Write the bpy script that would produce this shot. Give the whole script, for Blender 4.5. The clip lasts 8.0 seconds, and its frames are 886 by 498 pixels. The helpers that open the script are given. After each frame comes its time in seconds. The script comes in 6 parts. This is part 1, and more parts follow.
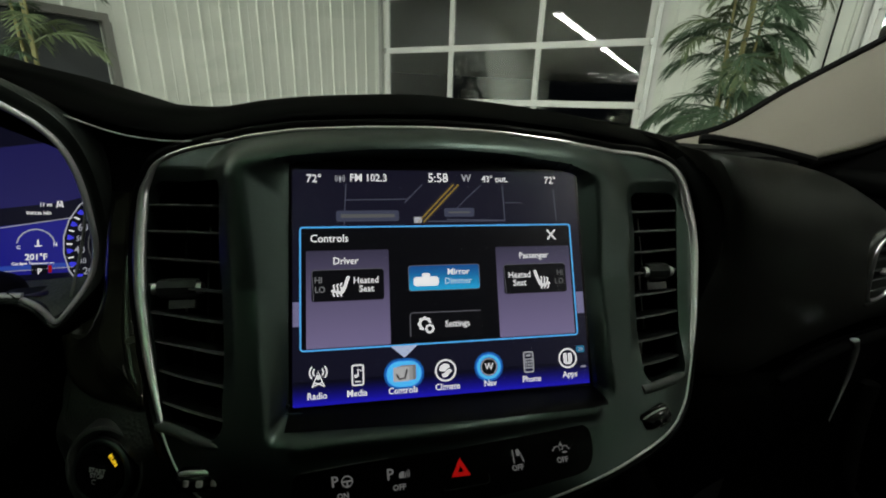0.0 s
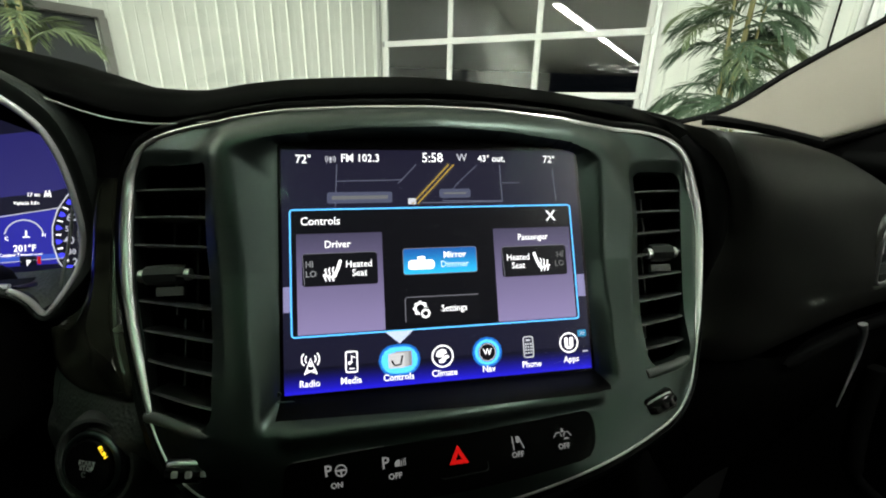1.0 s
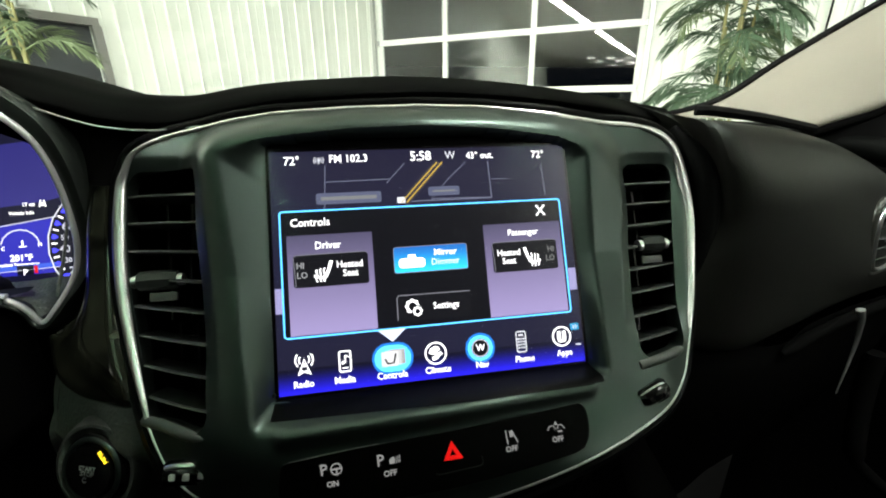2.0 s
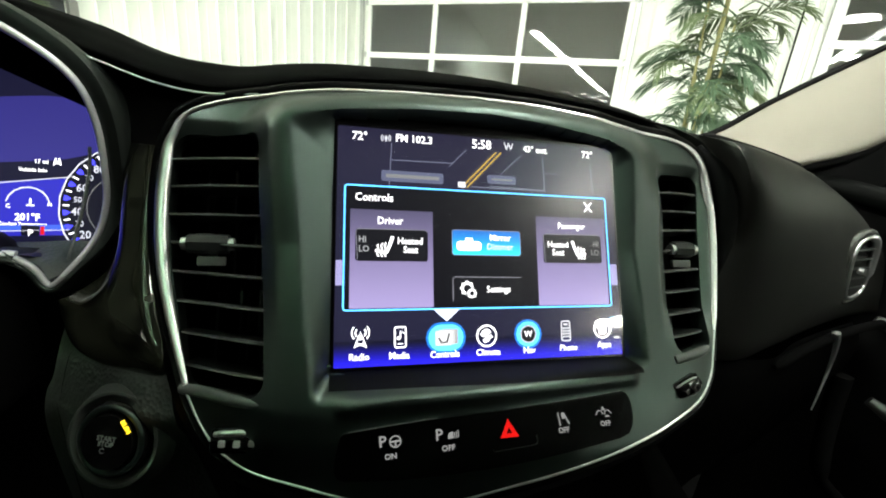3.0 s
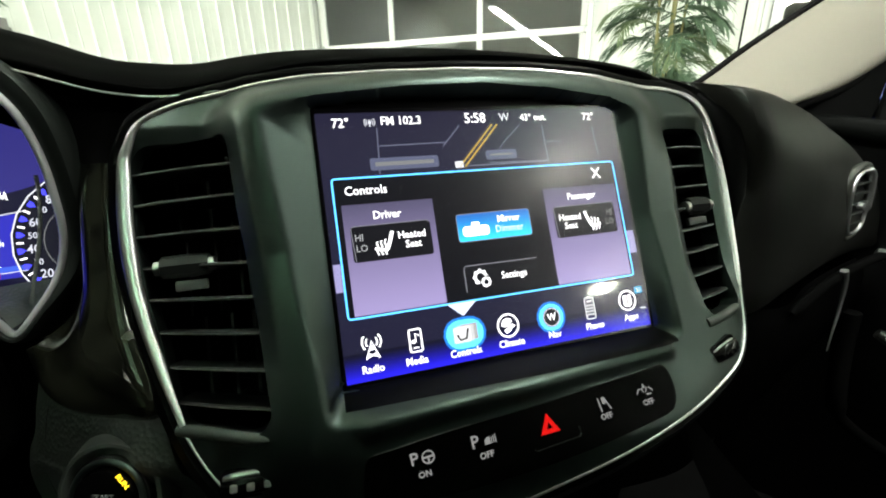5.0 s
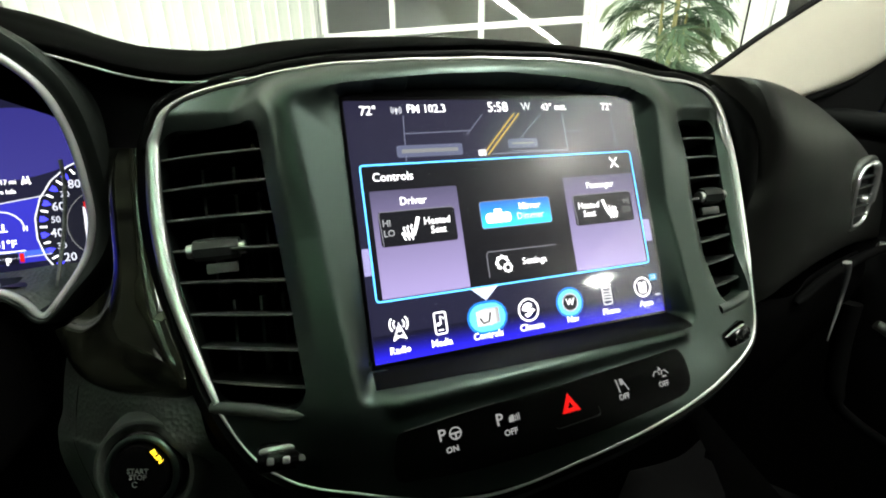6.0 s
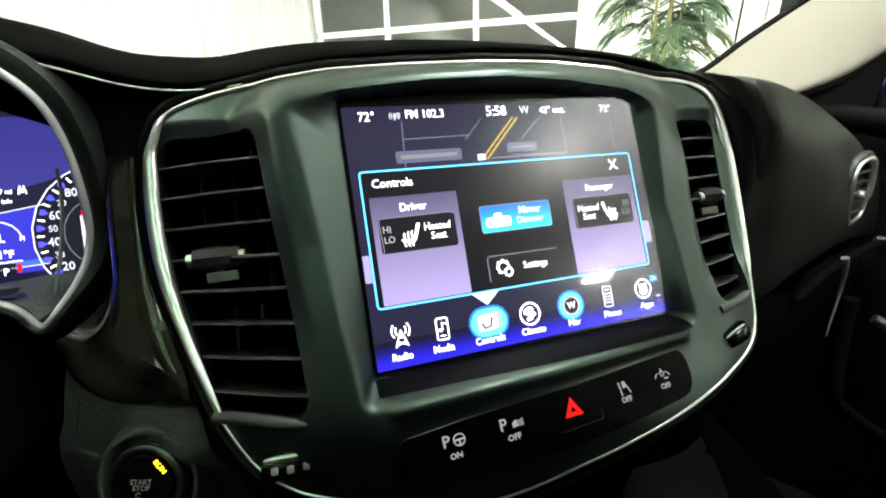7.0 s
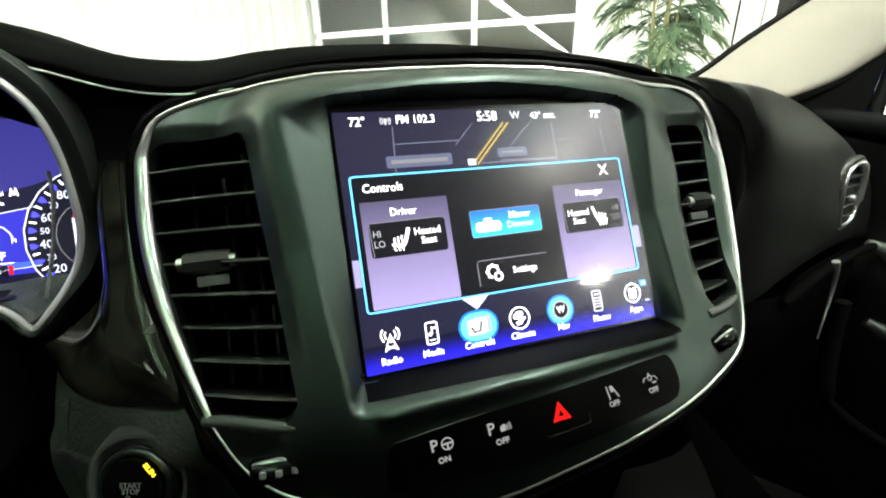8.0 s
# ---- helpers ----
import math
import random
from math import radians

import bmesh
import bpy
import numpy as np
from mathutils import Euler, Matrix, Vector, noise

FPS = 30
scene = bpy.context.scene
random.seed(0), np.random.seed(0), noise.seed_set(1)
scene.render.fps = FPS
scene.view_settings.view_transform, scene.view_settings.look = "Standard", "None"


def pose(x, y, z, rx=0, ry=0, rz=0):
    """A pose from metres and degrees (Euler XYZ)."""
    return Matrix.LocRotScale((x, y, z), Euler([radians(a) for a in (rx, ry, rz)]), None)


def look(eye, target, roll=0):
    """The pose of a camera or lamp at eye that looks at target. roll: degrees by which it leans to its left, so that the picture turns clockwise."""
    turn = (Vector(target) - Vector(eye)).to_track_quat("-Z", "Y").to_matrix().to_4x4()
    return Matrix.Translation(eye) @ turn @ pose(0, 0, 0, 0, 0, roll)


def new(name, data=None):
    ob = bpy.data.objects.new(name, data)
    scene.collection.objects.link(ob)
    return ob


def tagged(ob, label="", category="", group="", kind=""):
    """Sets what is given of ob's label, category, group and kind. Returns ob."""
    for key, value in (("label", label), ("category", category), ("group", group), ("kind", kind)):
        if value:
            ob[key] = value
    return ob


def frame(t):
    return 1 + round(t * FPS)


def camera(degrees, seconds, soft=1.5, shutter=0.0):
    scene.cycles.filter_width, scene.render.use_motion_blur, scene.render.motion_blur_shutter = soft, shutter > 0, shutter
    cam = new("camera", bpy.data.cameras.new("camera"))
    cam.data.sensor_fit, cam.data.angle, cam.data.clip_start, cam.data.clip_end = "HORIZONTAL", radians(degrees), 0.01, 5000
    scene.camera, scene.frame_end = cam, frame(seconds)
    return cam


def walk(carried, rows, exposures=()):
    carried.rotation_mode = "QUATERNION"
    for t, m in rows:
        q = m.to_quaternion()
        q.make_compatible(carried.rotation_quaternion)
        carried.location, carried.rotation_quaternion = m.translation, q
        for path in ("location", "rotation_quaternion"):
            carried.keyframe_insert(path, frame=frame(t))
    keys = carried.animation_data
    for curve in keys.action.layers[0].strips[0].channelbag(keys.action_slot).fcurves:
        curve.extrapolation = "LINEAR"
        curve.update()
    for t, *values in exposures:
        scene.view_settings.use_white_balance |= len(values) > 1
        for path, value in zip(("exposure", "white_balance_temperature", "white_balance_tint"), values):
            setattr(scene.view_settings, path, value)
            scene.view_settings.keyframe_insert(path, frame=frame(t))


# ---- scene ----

# ================= camera =================
cam = camera(94.87, 8.0, soft=1.95)
PATH = [
    (0.0, (-0.0405, -0.2111, 1.0421), (0.1314, 0.7222, 0.7266), 2.04),
    (0.5, (-0.0388, -0.2072, 1.0350), (0.1288, 0.7236, 0.7102), 1.61),
    (1.0, (-0.0361, -0.2063, 1.0329), (0.1319, 0.7235, 0.7054), 1.26),
    (1.5, (-0.0347, -0.2052, 1.0312), (0.1365, 0.7203, 0.6933), 1.43),
    (2.0, (-0.0301, -0.2083, 1.0330), (0.1337, 0.7205, 0.7008), -0.46),
    (2.2, (-0.0625, -0.2064, 1.0223), (0.1102, 0.7189, 0.6846), 1.45),
    (3.3, (-0.0811, -0.2099, 1.0152), (0.1813, 0.7161, 0.7438), 6.35),
    (3.5, (-0.0788, -0.2116, 1.0220), (0.2071, 0.7114, 0.7642), 6.89),
    (3.8, (-0.0757, -0.2182, 1.0296), (0.2618, 0.6953, 0.8027), 7.87),
    (4.0, (-0.0830, -0.2061, 1.0218), (0.2331, 0.7074, 0.7656), 5.63),
    (4.2, (-0.0776, -0.2036, 1.0199), (0.2103, 0.7136, 0.7445), 2.18),
    (4.5, (-0.0748, -0.2012, 1.0195), (0.2024, 0.7215, 0.7514), -1.20),
    (5.0, (-0.0854, -0.1864, 1.0094), (0.1907, 0.7204, 0.6908), -1.30),
    (5.2, (-0.0908, -0.1859, 1.0069), (0.1839, 0.7190, 0.6815), -1.79),
    (6.3, (-0.1027, -0.1890, 1.0094), (0.1802, 0.7060, 0.6643), -0.17),
    (6.5, (-0.1048, -0.1862, 1.0094), (0.1813, 0.7069, 0.6623), 0.03),
    (7.0, (-0.1004, -0.1866, 1.0123), (0.1816, 0.7092, 0.6686), -1.48),
    (7.5, (-0.0986, -0.1893, 1.0174), (0.1795, 0.7073, 0.6727), -1.75),
    (8.0, (-0.0967, -0.1882, 1.0146), (0.1904, 0.7062, 0.6717), -1.19),
]
walk(cam, [(t, look(e, g, r)) for t, e, g, r in PATH],
     [(0.0, -0.98), (0.5, -0.36), (1.0, 0.10), (1.5, 0.48), (2.0, 0.68), (3.3, 0.92), (3.7, 0.96), (4.2, 0.80), (5.0, 0.72), (6.5, 1.15), (8.0, 1.24)])

# ================= frames of reference =================
SCREEN_HEIGHT = 0.95
CAR = Matrix.Translation((0, 0, SCREEN_HEIGHT))
TILT = radians(25)
EV, EW = Vector((0, math.sin(TILT), math.cos(TILT))), Vector((0, -math.cos(TILT), math.sin(TILT)))
STACK = CAR @ Matrix(((1, 0, 0, 0), (0, EV.y, EW.y, 0), (0, EV.z, EW.z, 0), (0, 0, 0, 1)))
WORLD = Matrix.Identity(4)
# the showroom's wall with the glazed doors: a point on it, its direction, its inward normal
YAW = -0.62
WALL_P = Vector((1.7235, 4.3156, 0))
WALL_D = Vector((math.cos(YAW), math.sin(YAW), 0))
WALL_N = Vector((math.sin(YAW), -math.cos(YAW), 0))
ROW = 1.758          # height of the middle rail of the doors
WALL = Matrix(((WALL_D.x, -WALL_N.x, 0, WALL_P.x), (WALL_D.y, -WALL_N.y, 0, WALL_P.y), (0, 0, 1, 0), (0, 0, 0, 1)))
CORNER = WALL_P - 2.03 * WALL_D
SIDE_D = Vector((-0.68, -0.733, 0)).normalized()
SIDE_N = Vector((-SIDE_D.y, SIDE_D.x, 0))
SIDE = Matrix(((SIDE_D.x, -SIDE_N.x, 0, CORNER.x), (SIDE_D.y, -SIDE_N.y, 0, CORNER.y), (0, 0, 1, 0), (0, 0, 0, 1)))
CEIL = 3.6

# ================= light =================
world = bpy.data.worlds.new("night")
scene.world = world
world.use_nodes = True
world.node_tree.nodes["Background"].inputs[0].default_value = (0.05, 0.06, 0.09, 1)
world.node_tree.nodes["Background"].inputs[1].default_value = 0.05


def area(name, m, sx, sy, watts, colour):
    d = bpy.data.lights.new(name, "AREA")
    d.shape, d.size, d.size_y, d.energy, d.color = "RECTANGLE", sx, sy, watts, colour
    ob = new(name, d)
    ob.matrix_world = m
    return ob


FLUO = (0.97, 1.0, 0.90)


# ================= materials =================
def material(name, colour, rough=0.5, metal=0.0, spec=0.5, grain=0.0, scale=300.0, var=0.12, coat=0.0, kind="noise", bump=0.3, stain=6.0, tint=(1, 1, 1)):
    """A principled surface with colour variation at two scales and a fine relief."""
    m = bpy.data.materials.new(name)
    m.use_nodes = True
    nt = m.node_tree
    b = nt.nodes["Principled BSDF"]
    b.inputs["Roughness"].default_value = rough
    b.inputs["Metallic"].default_value = metal
    b.inputs["Specular IOR Level"].default_value = spec
    b.inputs["Specular Tint"].default_value = (*tint, 1)
    b.inputs["Coat Weight"].default_value = coat
    b.inputs["Coat Roughness"].default_value = 0.05
    co = nt.nodes.new("ShaderNodeTexCoord")
    big = nt.nodes.new("ShaderNodeTexNoise")
    big.inputs["Scale"].default_value = stain
    big.inputs["Detail"].default_value = 6
    nt.links.new(co.outputs["Object"], big.inputs["Vector"])
    ramp = nt.nodes.new("ShaderNodeMapRange")
    ramp.inputs["To Min"].default_value, ramp.inputs["To Max"].default_value = 1 - var, 1 + var
    nt.links.new(big.outputs["Fac"], ramp.inputs["Value"])
    mix = nt.nodes.new("ShaderNodeVectorMath")
    mix.operation = "SCALE"
    mix.inputs[0].default_value = colour
    nt.links.new(ramp.outputs["Result"], mix.inputs["Scale"])
    nt.links.new(mix.outputs[0], b.inputs["Base Color"])
    rr = nt.nodes.new("ShaderNodeMapRange")
    rr.inputs["To Min"].default_value, rr.inputs["To Max"].default_value = max(rough - 0.06, 0.0), min(rough + 0.06, 1.0)
    nt.links.new(big.outputs["Fac"], rr.inputs["Value"])
    nt.links.new(rr.outputs["Result"], b.inputs["Roughness"])
    if grain:
        if kind == "cells":
            fine = nt.nodes.new("ShaderNodeTexVoronoi")
            out = fine.outputs["Distance"]
        else:
            fine = nt.nodes.new("ShaderNodeTexNoise")
            fine.inputs["Detail"].default_value = 4
            out = fine.outputs["Fac"]
        fine.inputs["Scale"].default_value = scale
        nt.links.new(co.outputs["Object"], fine.inputs["Vector"])
        bp = nt.nodes.new("ShaderNodeBump")
        bp.inputs["Strength"].default_value = bump
        bp.inputs["Distance"].default_value = grain
        nt.links.new(out, bp.inputs["Height"])
        nt.links.new(bp.outputs["Normal"], b.inputs["Normal"])
    return m


def glow(name, colour, strength, base=(0.005, 0.005, 0.006)):
    m = bpy.data.materials.new(name)
    m.use_nodes = True
    b = m.node_tree.nodes["Principled BSDF"]
    b.inputs["Base Color"].default_value = (*base, 1)
    b.inputs["Roughness"].default_value = 0.4
    b.inputs["Specular IOR Level"].default_value = 0.08
    b.inputs["Emission Color"].default_value = (*colour, 1)
    b.inputs["Emission Strength"].default_value = strength
    return m


def glow_blend(name, c0, c1, strength, lo, hi, fall=1.0):
    """A lit display area whose colour runs from c0 to c1 along its height."""
    m = glow(name, c0, strength)
    nt = m.node_tree
    co = nt.nodes.new("ShaderNodeTexCoord")
    sep = nt.nodes.new("ShaderNodeSeparateXYZ")
    nt.links.new(co.outputs["Object"], sep.inputs[0])
    mr = nt.nodes.new("ShaderNodeMapRange")
    mr.inputs["From Min"].default_value, mr.inputs["From Max"].default_value = lo, hi
    nt.links.new(sep.outputs["Y"], mr.inputs["Value"])
    mx = nt.nodes.new("ShaderNodeMix")
    mx.data_type = "RGBA"
    mx.inputs[6].default_value, mx.inputs[7].default_value = (*c1, 1), (*c0, 1)
    flip = nt.nodes.new("ShaderNodeMath")
    flip.operation = "SUBTRACT"
    flip.inputs[0].default_value = 1.0
    nt.links.new(mr.outputs["Result"], flip.inputs[1])
    curve = nt.nodes.new("ShaderNodeMath")
    curve.operation = "POWER"
    curve.inputs[1].default_value = fall
    nt.links.new(flip.outputs[0], curve.inputs[0])
    nt.links.new(curve.outputs[0], mx.inputs[0])
    nt.links.new(mx.outputs[2], nt.nodes["Principled BSDF"].inputs["Emission Color"])
    return m


def pane_material(name, ior, rough, tint=(1, 1, 1), haze=0.0):
    """Thin clear glass: clear through, mirror-like by the Fresnel share."""
    m = bpy.data.materials.new(name)
    m.use_nodes = True
    nt = m.node_tree
    nt.nodes.remove(nt.nodes["Principled BSDF"])
    tr, gl, mx, fr = (nt.nodes.new(k) for k in ("ShaderNodeBsdfTransparent", "ShaderNodeBsdfGlossy", "ShaderNodeMixShader", "ShaderNodeFresnel"))
    tr.inputs["Color"].default_value = (*tint, 1)
    gl.inputs["Roughness"].default_value = rough
    fr.inputs["IOR"].default_value = ior
    nt.links.new(fr.outputs[0], mx.inputs[0])
    nt.links.new(tr.outputs[0], mx.inputs[1])
    nt.links.new(gl.outputs[0], mx.inputs[2])
    if haze:
        soft, two = nt.nodes.new("ShaderNodeBsdfGlossy"), nt.nodes.new("ShaderNodeMixShader")
        soft.inputs["Roughness"].default_value = haze
        two.inputs[0].default_value = 0.52
        nt.links.new(gl.outputs[0], two.inputs[1])
        nt.links.new(soft.outputs[0], two.inputs[2])
        nt.links.new(two.outputs[0], mx.inputs[2])
    nt.links.new(mx.outputs[0], nt.nodes["Material Output"].inputs["Surface"])
    return m


SATIN = material("satin_charcoal_paint", (0.006, 0.0080, 0.0070), 0.36, spec=0.95, tint=(0.74, 1.0, 0.88), grain=0.00004, scale=2500, var=0.15, stain=25)
SILVER = material("silver_painted_rim", (0.62, 0.63, 0.63), 0.35, metal=0.3, var=0.08, stain=40)
HOOD = material("satin_gauge_hood", (0.010, 0.012, 0.0105), 0.40, grain=0.0002, scale=900, kind="cells", spec=0.45, var=0.15, stain=20, tint=(0.85, 1.0, 0.9))
STRIPM = material("smooth_black_strip", (0.0014, 0.0016, 0.0014), 0.4, spec=0.05, var=0.15, stain=30)
BORDER = material("black_screen_border", (0.0012, 0.0012, 0.0012), 0.3, spec=0.1, var=0.2, stain=30)
GLOSS = material("piano_black", (0.004, 0.004, 0.004), 0.12, spec=0.3, var=0.2, stain=40)
WOOD = material("dark_gloss_wood", (0.0095, 0.0104, 0.0066), 0.09, spec=0.5, var=2.4, stain=75)
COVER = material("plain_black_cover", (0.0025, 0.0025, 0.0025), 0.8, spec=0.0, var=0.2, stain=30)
CHROME = material("satin_chrome", (0.80, 0.81, 0.80), 0.30, metal=1.0, var=0.05, stain=30)
PAD = material("black_soft_pad", (0.0012, 0.0015, 0.0013), 0.62, grain=0.0004, scale=700, kind="cells", var=0.2, stain=12, spec=0.04, bump=0.12)
PANEL = material("charcoal_grained_plastic", (0.0140, 0.0138, 0.0118), 0.42, grain=0.0003, scale=700, kind="cells", var=0.15, stain=10, spec=0.55, tint=(0.9, 1.0, 0.93))
LOWER = material("grey_grained_plastic", (0.125, 0.140, 0.126), 0.5, grain=0.0008, scale=420, kind="cells", var=0.12, stain=10, bump=0.7, spec=0.3)
DARK = material("matt_black_plastic", (0.0018, 0.0018, 0.0018), 0.7, spec=0.1, var=0.2, stain=20)
BLADE = material("satin_black_blade", (0.012, 0.014, 0.013), 0.35, spec=0.4, var=0.15, stain=60)
# Grey glint painted on blade and strip edges; also the slider tab's own colour
EDGE = material("glint_and_tab_grey", (0.10, 0.11, 0.10), 0.35, spec=0.6, var=0.2, stain=60)
# Headliner colour is darkened for the shade of a person sitting below it
LINER = material("shade_darkened_headliner", (0.050, 0.037, 0.034), 0.9, grain=0.0005, scale=900, var=0.08, stain=8)
BEIGE = material("beige_woven_trim", (0.36, 0.337, 0.285), 0.85, grain=0.0004, scale=900, var=0.06, stain=8)
RUBBER = material("black_rubber_seal", (0.004, 0.004, 0.004), 0.7, spec=0.08, var=0.2)
# collar grey, darkened to stand for the shade inside the button's recess
COLLAR = material("shade_darkened_collar", (0.05, 0.056, 0.05), 0.5, grain=0.0003, scale=600, spec=0.2, var=0.12)
# the face's satin again, paler for the light that the sill catches
SILL = material("satin_sill_lightened", (0.060, 0.072, 0.063), 0.38, spec=0.5, var=0.1, stain=40)
PRINT = material("pale_grey_print", (0.23, 0.24, 0.23), 0.6, var=0.05)
VANE = material("grey_duct_vane", (0.022, 0.024, 0.022), 0.5, var=0.2, stain=60)
WALLM = material("white_ribbed_steel", (0.80, 0.83, 0.77), 0.45, grain=0.0008, scale=30, var=0.05, stain=1.5)
FRAMEM = material("white_painted_aluminium", (0.80, 0.81, 0.79), 0.4, var=0.06, stain=5)
STEEL = material("galvanised_track", (0.45, 0.46, 0.45), 0.4, metal=0.8, var=0.15, stain=9)
FLOORM = material("polished_grey_concrete", (0.32, 0.31, 0.29), 0.25, grain=0.001, scale=20, var=0.2, stain=1.2)
CEILM = material("white_ceiling_sheet", (0.62, 0.63, 0.60), 0.8, grain=0.002, scale=8, var=0.08, stain=1.0)
GREYW = material("grey_wall_paint", (0.24, 0.24, 0.225), 0.8, var=0.1, stain=1.0)
# dark colour stands for the unlit interior behind the side wall's opening
WINDARK = material("dark_interior_fill", (0.05, 0.055, 0.06), 0.3, var=0.3, stain=3)
TRUNK = material("palm_cane_bark", (0.22, 0.21, 0.085), 0.7, grain=0.002, scale=60, var=0.35, stain=9)
LEAF = material("palm_leaf_green", (0.070, 0.115, 0.068), 0.4, var=0.5, stain=4)
LEAFY = material("palm_leaf_pale_green", (0.12, 0.16, 0.078), 0.42, var=0.4, stain=4)
POT = material("woven_brown_pot", (0.12, 0.08, 0.05), 0.7, grain=0.003, scale=80, var=0.3)
BLUE = material("blue_car_paint", (0.01, 0.03, 0.25), 0.15, coat=1.0, var=0.05)
MIRROR = material("mirror_silver", (0.9, 0.9, 0.9), 0.02, metal=1.0, var=0.0)
ASPHALT = material("wet_asphalt", (0.05, 0.05, 0.05), 0.5, var=0.3, stain=0.6)
DOORGLASS = pane_material("door_pane_glass", 1.6, 0.004, (0.85, 0.87, 0.86))
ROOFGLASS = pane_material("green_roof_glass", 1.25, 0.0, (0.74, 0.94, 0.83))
CARGLASS = pane_material("car_glass", 1.12, 0.0, (0.93, 0.96, 0.94))
SCREENGLASS = pane_material("anti_glare_screen_glass", 1.36, 0.05, haze=0.27)
LAMP = glow("fluorescent_tube", (0.95, 1.0, 0.93), 14)
LAMPR = glow("round_lamp_lens", (1.0, 0.98, 0.9), 16)


# ================= mesh helpers =================
PLACE = {}


def thing(name, m, label, category, group="", kind=""):
    """An Empty at the base of a thing."""
    ob = new(name)
    ob.empty_display_size = 0.05
    ob.matrix_world = m
    PLACE[ob] = m
    return tagged(ob, label, category, group, kind)


def part(name, bm, mat, parent, label="", m=CAR, smooth=True):
    """Links a bmesh, given in the frame m, as one mesh under a thing or part."""
    bm.transform(PLACE[parent].inverted() @ m) if parent else bm.transform(m)
    bmesh.ops.recalc_face_normals(bm, faces=bm.faces)
    me = bpy.data.meshes.new(name)
    bm.to_mesh(me)
    bm.free()
    me.materials.append(mat)
    if smooth:
        me.shade_smooth()
        me.set_sharp_from_angle(angle=radians(38))
    ob = new(name, me)
    ob.parent = parent
    PLACE[ob] = PLACE[parent] if parent else WORLD
    if label:
        tagged(ob, label)
    return ob


def solid(name, bm, mat, m, label, category, group="", kind="", smooth=True):
    """A thing that is a single mesh."""
    return tagged(part(name, bm, mat, None, "", m, smooth), label, category, group, kind)


def box(x0, x1, y0, y1, z0, z1, bev=0.0, seg=2):
    bm = bmesh.new()
    bmesh.ops.create_cube(bm, size=1)
    bmesh.ops.scale(bm, vec=(x1 - x0, y1 - y0, z1 - z0), verts=bm.verts)
    bmesh.ops.translate(bm, vec=((x0 + x1) / 2, (y0 + y1) / 2, (z0 + z1) / 2), verts=bm.verts)
    if bev:
        bmesh.ops.bevel(bm, geom=bm.edges[:], offset=bev, segments=seg, profile=0.5, affect="EDGES")
    return bm


def join(*bms):
    out = bms[0]
    for b in bms[1:]:
        me = bpy.data.meshes.new("tmp")
        b.to_mesh(me)
        b.free()
        out.from_mesh(me)
        bpy.data.meshes.remove(me)
    return out


def disc(x, y, z, r, depth, axis=(0, 0, 1), seg=32, r2=None):
    bm = bmesh.new()
    bmesh.ops.create_cone(bm, cap_ends=True, segments=seg, radius1=r, radius2=r if r2 is None else r2, depth=depth)
    q = Vector((0, 0, 1)).rotation_difference(Vector(axis).normalized())
    bm.transform(Matrix.Translation((x, y, z)) @ q.to_matrix().to_4x4())
    return bm


def ring(x, y, z, r, t, axis=(0, 0, 1), seg=48):
    q = Vector((0, 0, 1)).rotation_difference(Vector(axis).normalized())
    pts = [q @ Vector((r * math.cos(a), r * math.sin(a), 0)) + Vector((x, y, z)) for a in np.linspace(0, 2 * math.pi, seg, endpoint=False)]
    return sweep(pts, [t] * seg, closed=True)


def spline(pts, n, closed=False):
    """Points along a Catmull-Rom curve through pts, n to a span."""
    p = [Vector(q) for q in pts]
    k = len(p)
    out = []
    for i in range(k if closed else k - 1):
        a = p[(i - 1) % k] if closed or i > 0 else p[0] * 2 - p[1]
        b, c = p[i], p[(i + 1) % k]
        d = p[(i + 2) % k] if closed or i + 2 < k else p[-1] * 2 - p[-2]
        for j in range(n):
            t = j / n
            out.append(0.5 * ((2 * b) + (c - a) * t + (2 * a - 5 * b + 4 * c - d) * t * t + (3 * b - a - 3 * c + d) * t ** 3))
    if not closed:
        out.append(p[-1].copy())
    return out


def sweep(pts, radii, closed=False, sides=10, flat=1.0, up=(0, 0, 1)):
    """A tube along pts; flat squashes it along up."""
    bm = bmesh.new()
    rows = []
    n = len(pts)
    up = Vector(up)
    for i, p in enumerate(pts):
        p = Vector(p)
        a, b = pts[(i + 1) % n] if closed or i + 1 < n else p, pts[i - 1] if closed or i > 0 else p
        d = (Vector(a) - Vector(b)).normalized()
        s = d.cross(up)
        s = s.normalized() if s.length > 1e-6 else Vector((1, 0, 0))
        u = s.cross(d).normalized()
        r = radii[i]
        rows.append([bm.verts.new(p + s * r * math.cos(t) + u * r * flat * math.sin(t)) for t in np.linspace(0, 2 * math.pi, sides, endpoint=False)])
    for i in range(n if closed else n - 1):
        r0, r1 = rows[i], rows[(i + 1) % n]
        for j in range(sides):
            bm.faces.new((r0[j], r0[(j + 1) % sides], r1[(j + 1) % sides], r1[j]))
    if not closed:
        bm.faces.new(rows[0][::-1])
        bm.faces.new(rows[-1])
    return bm


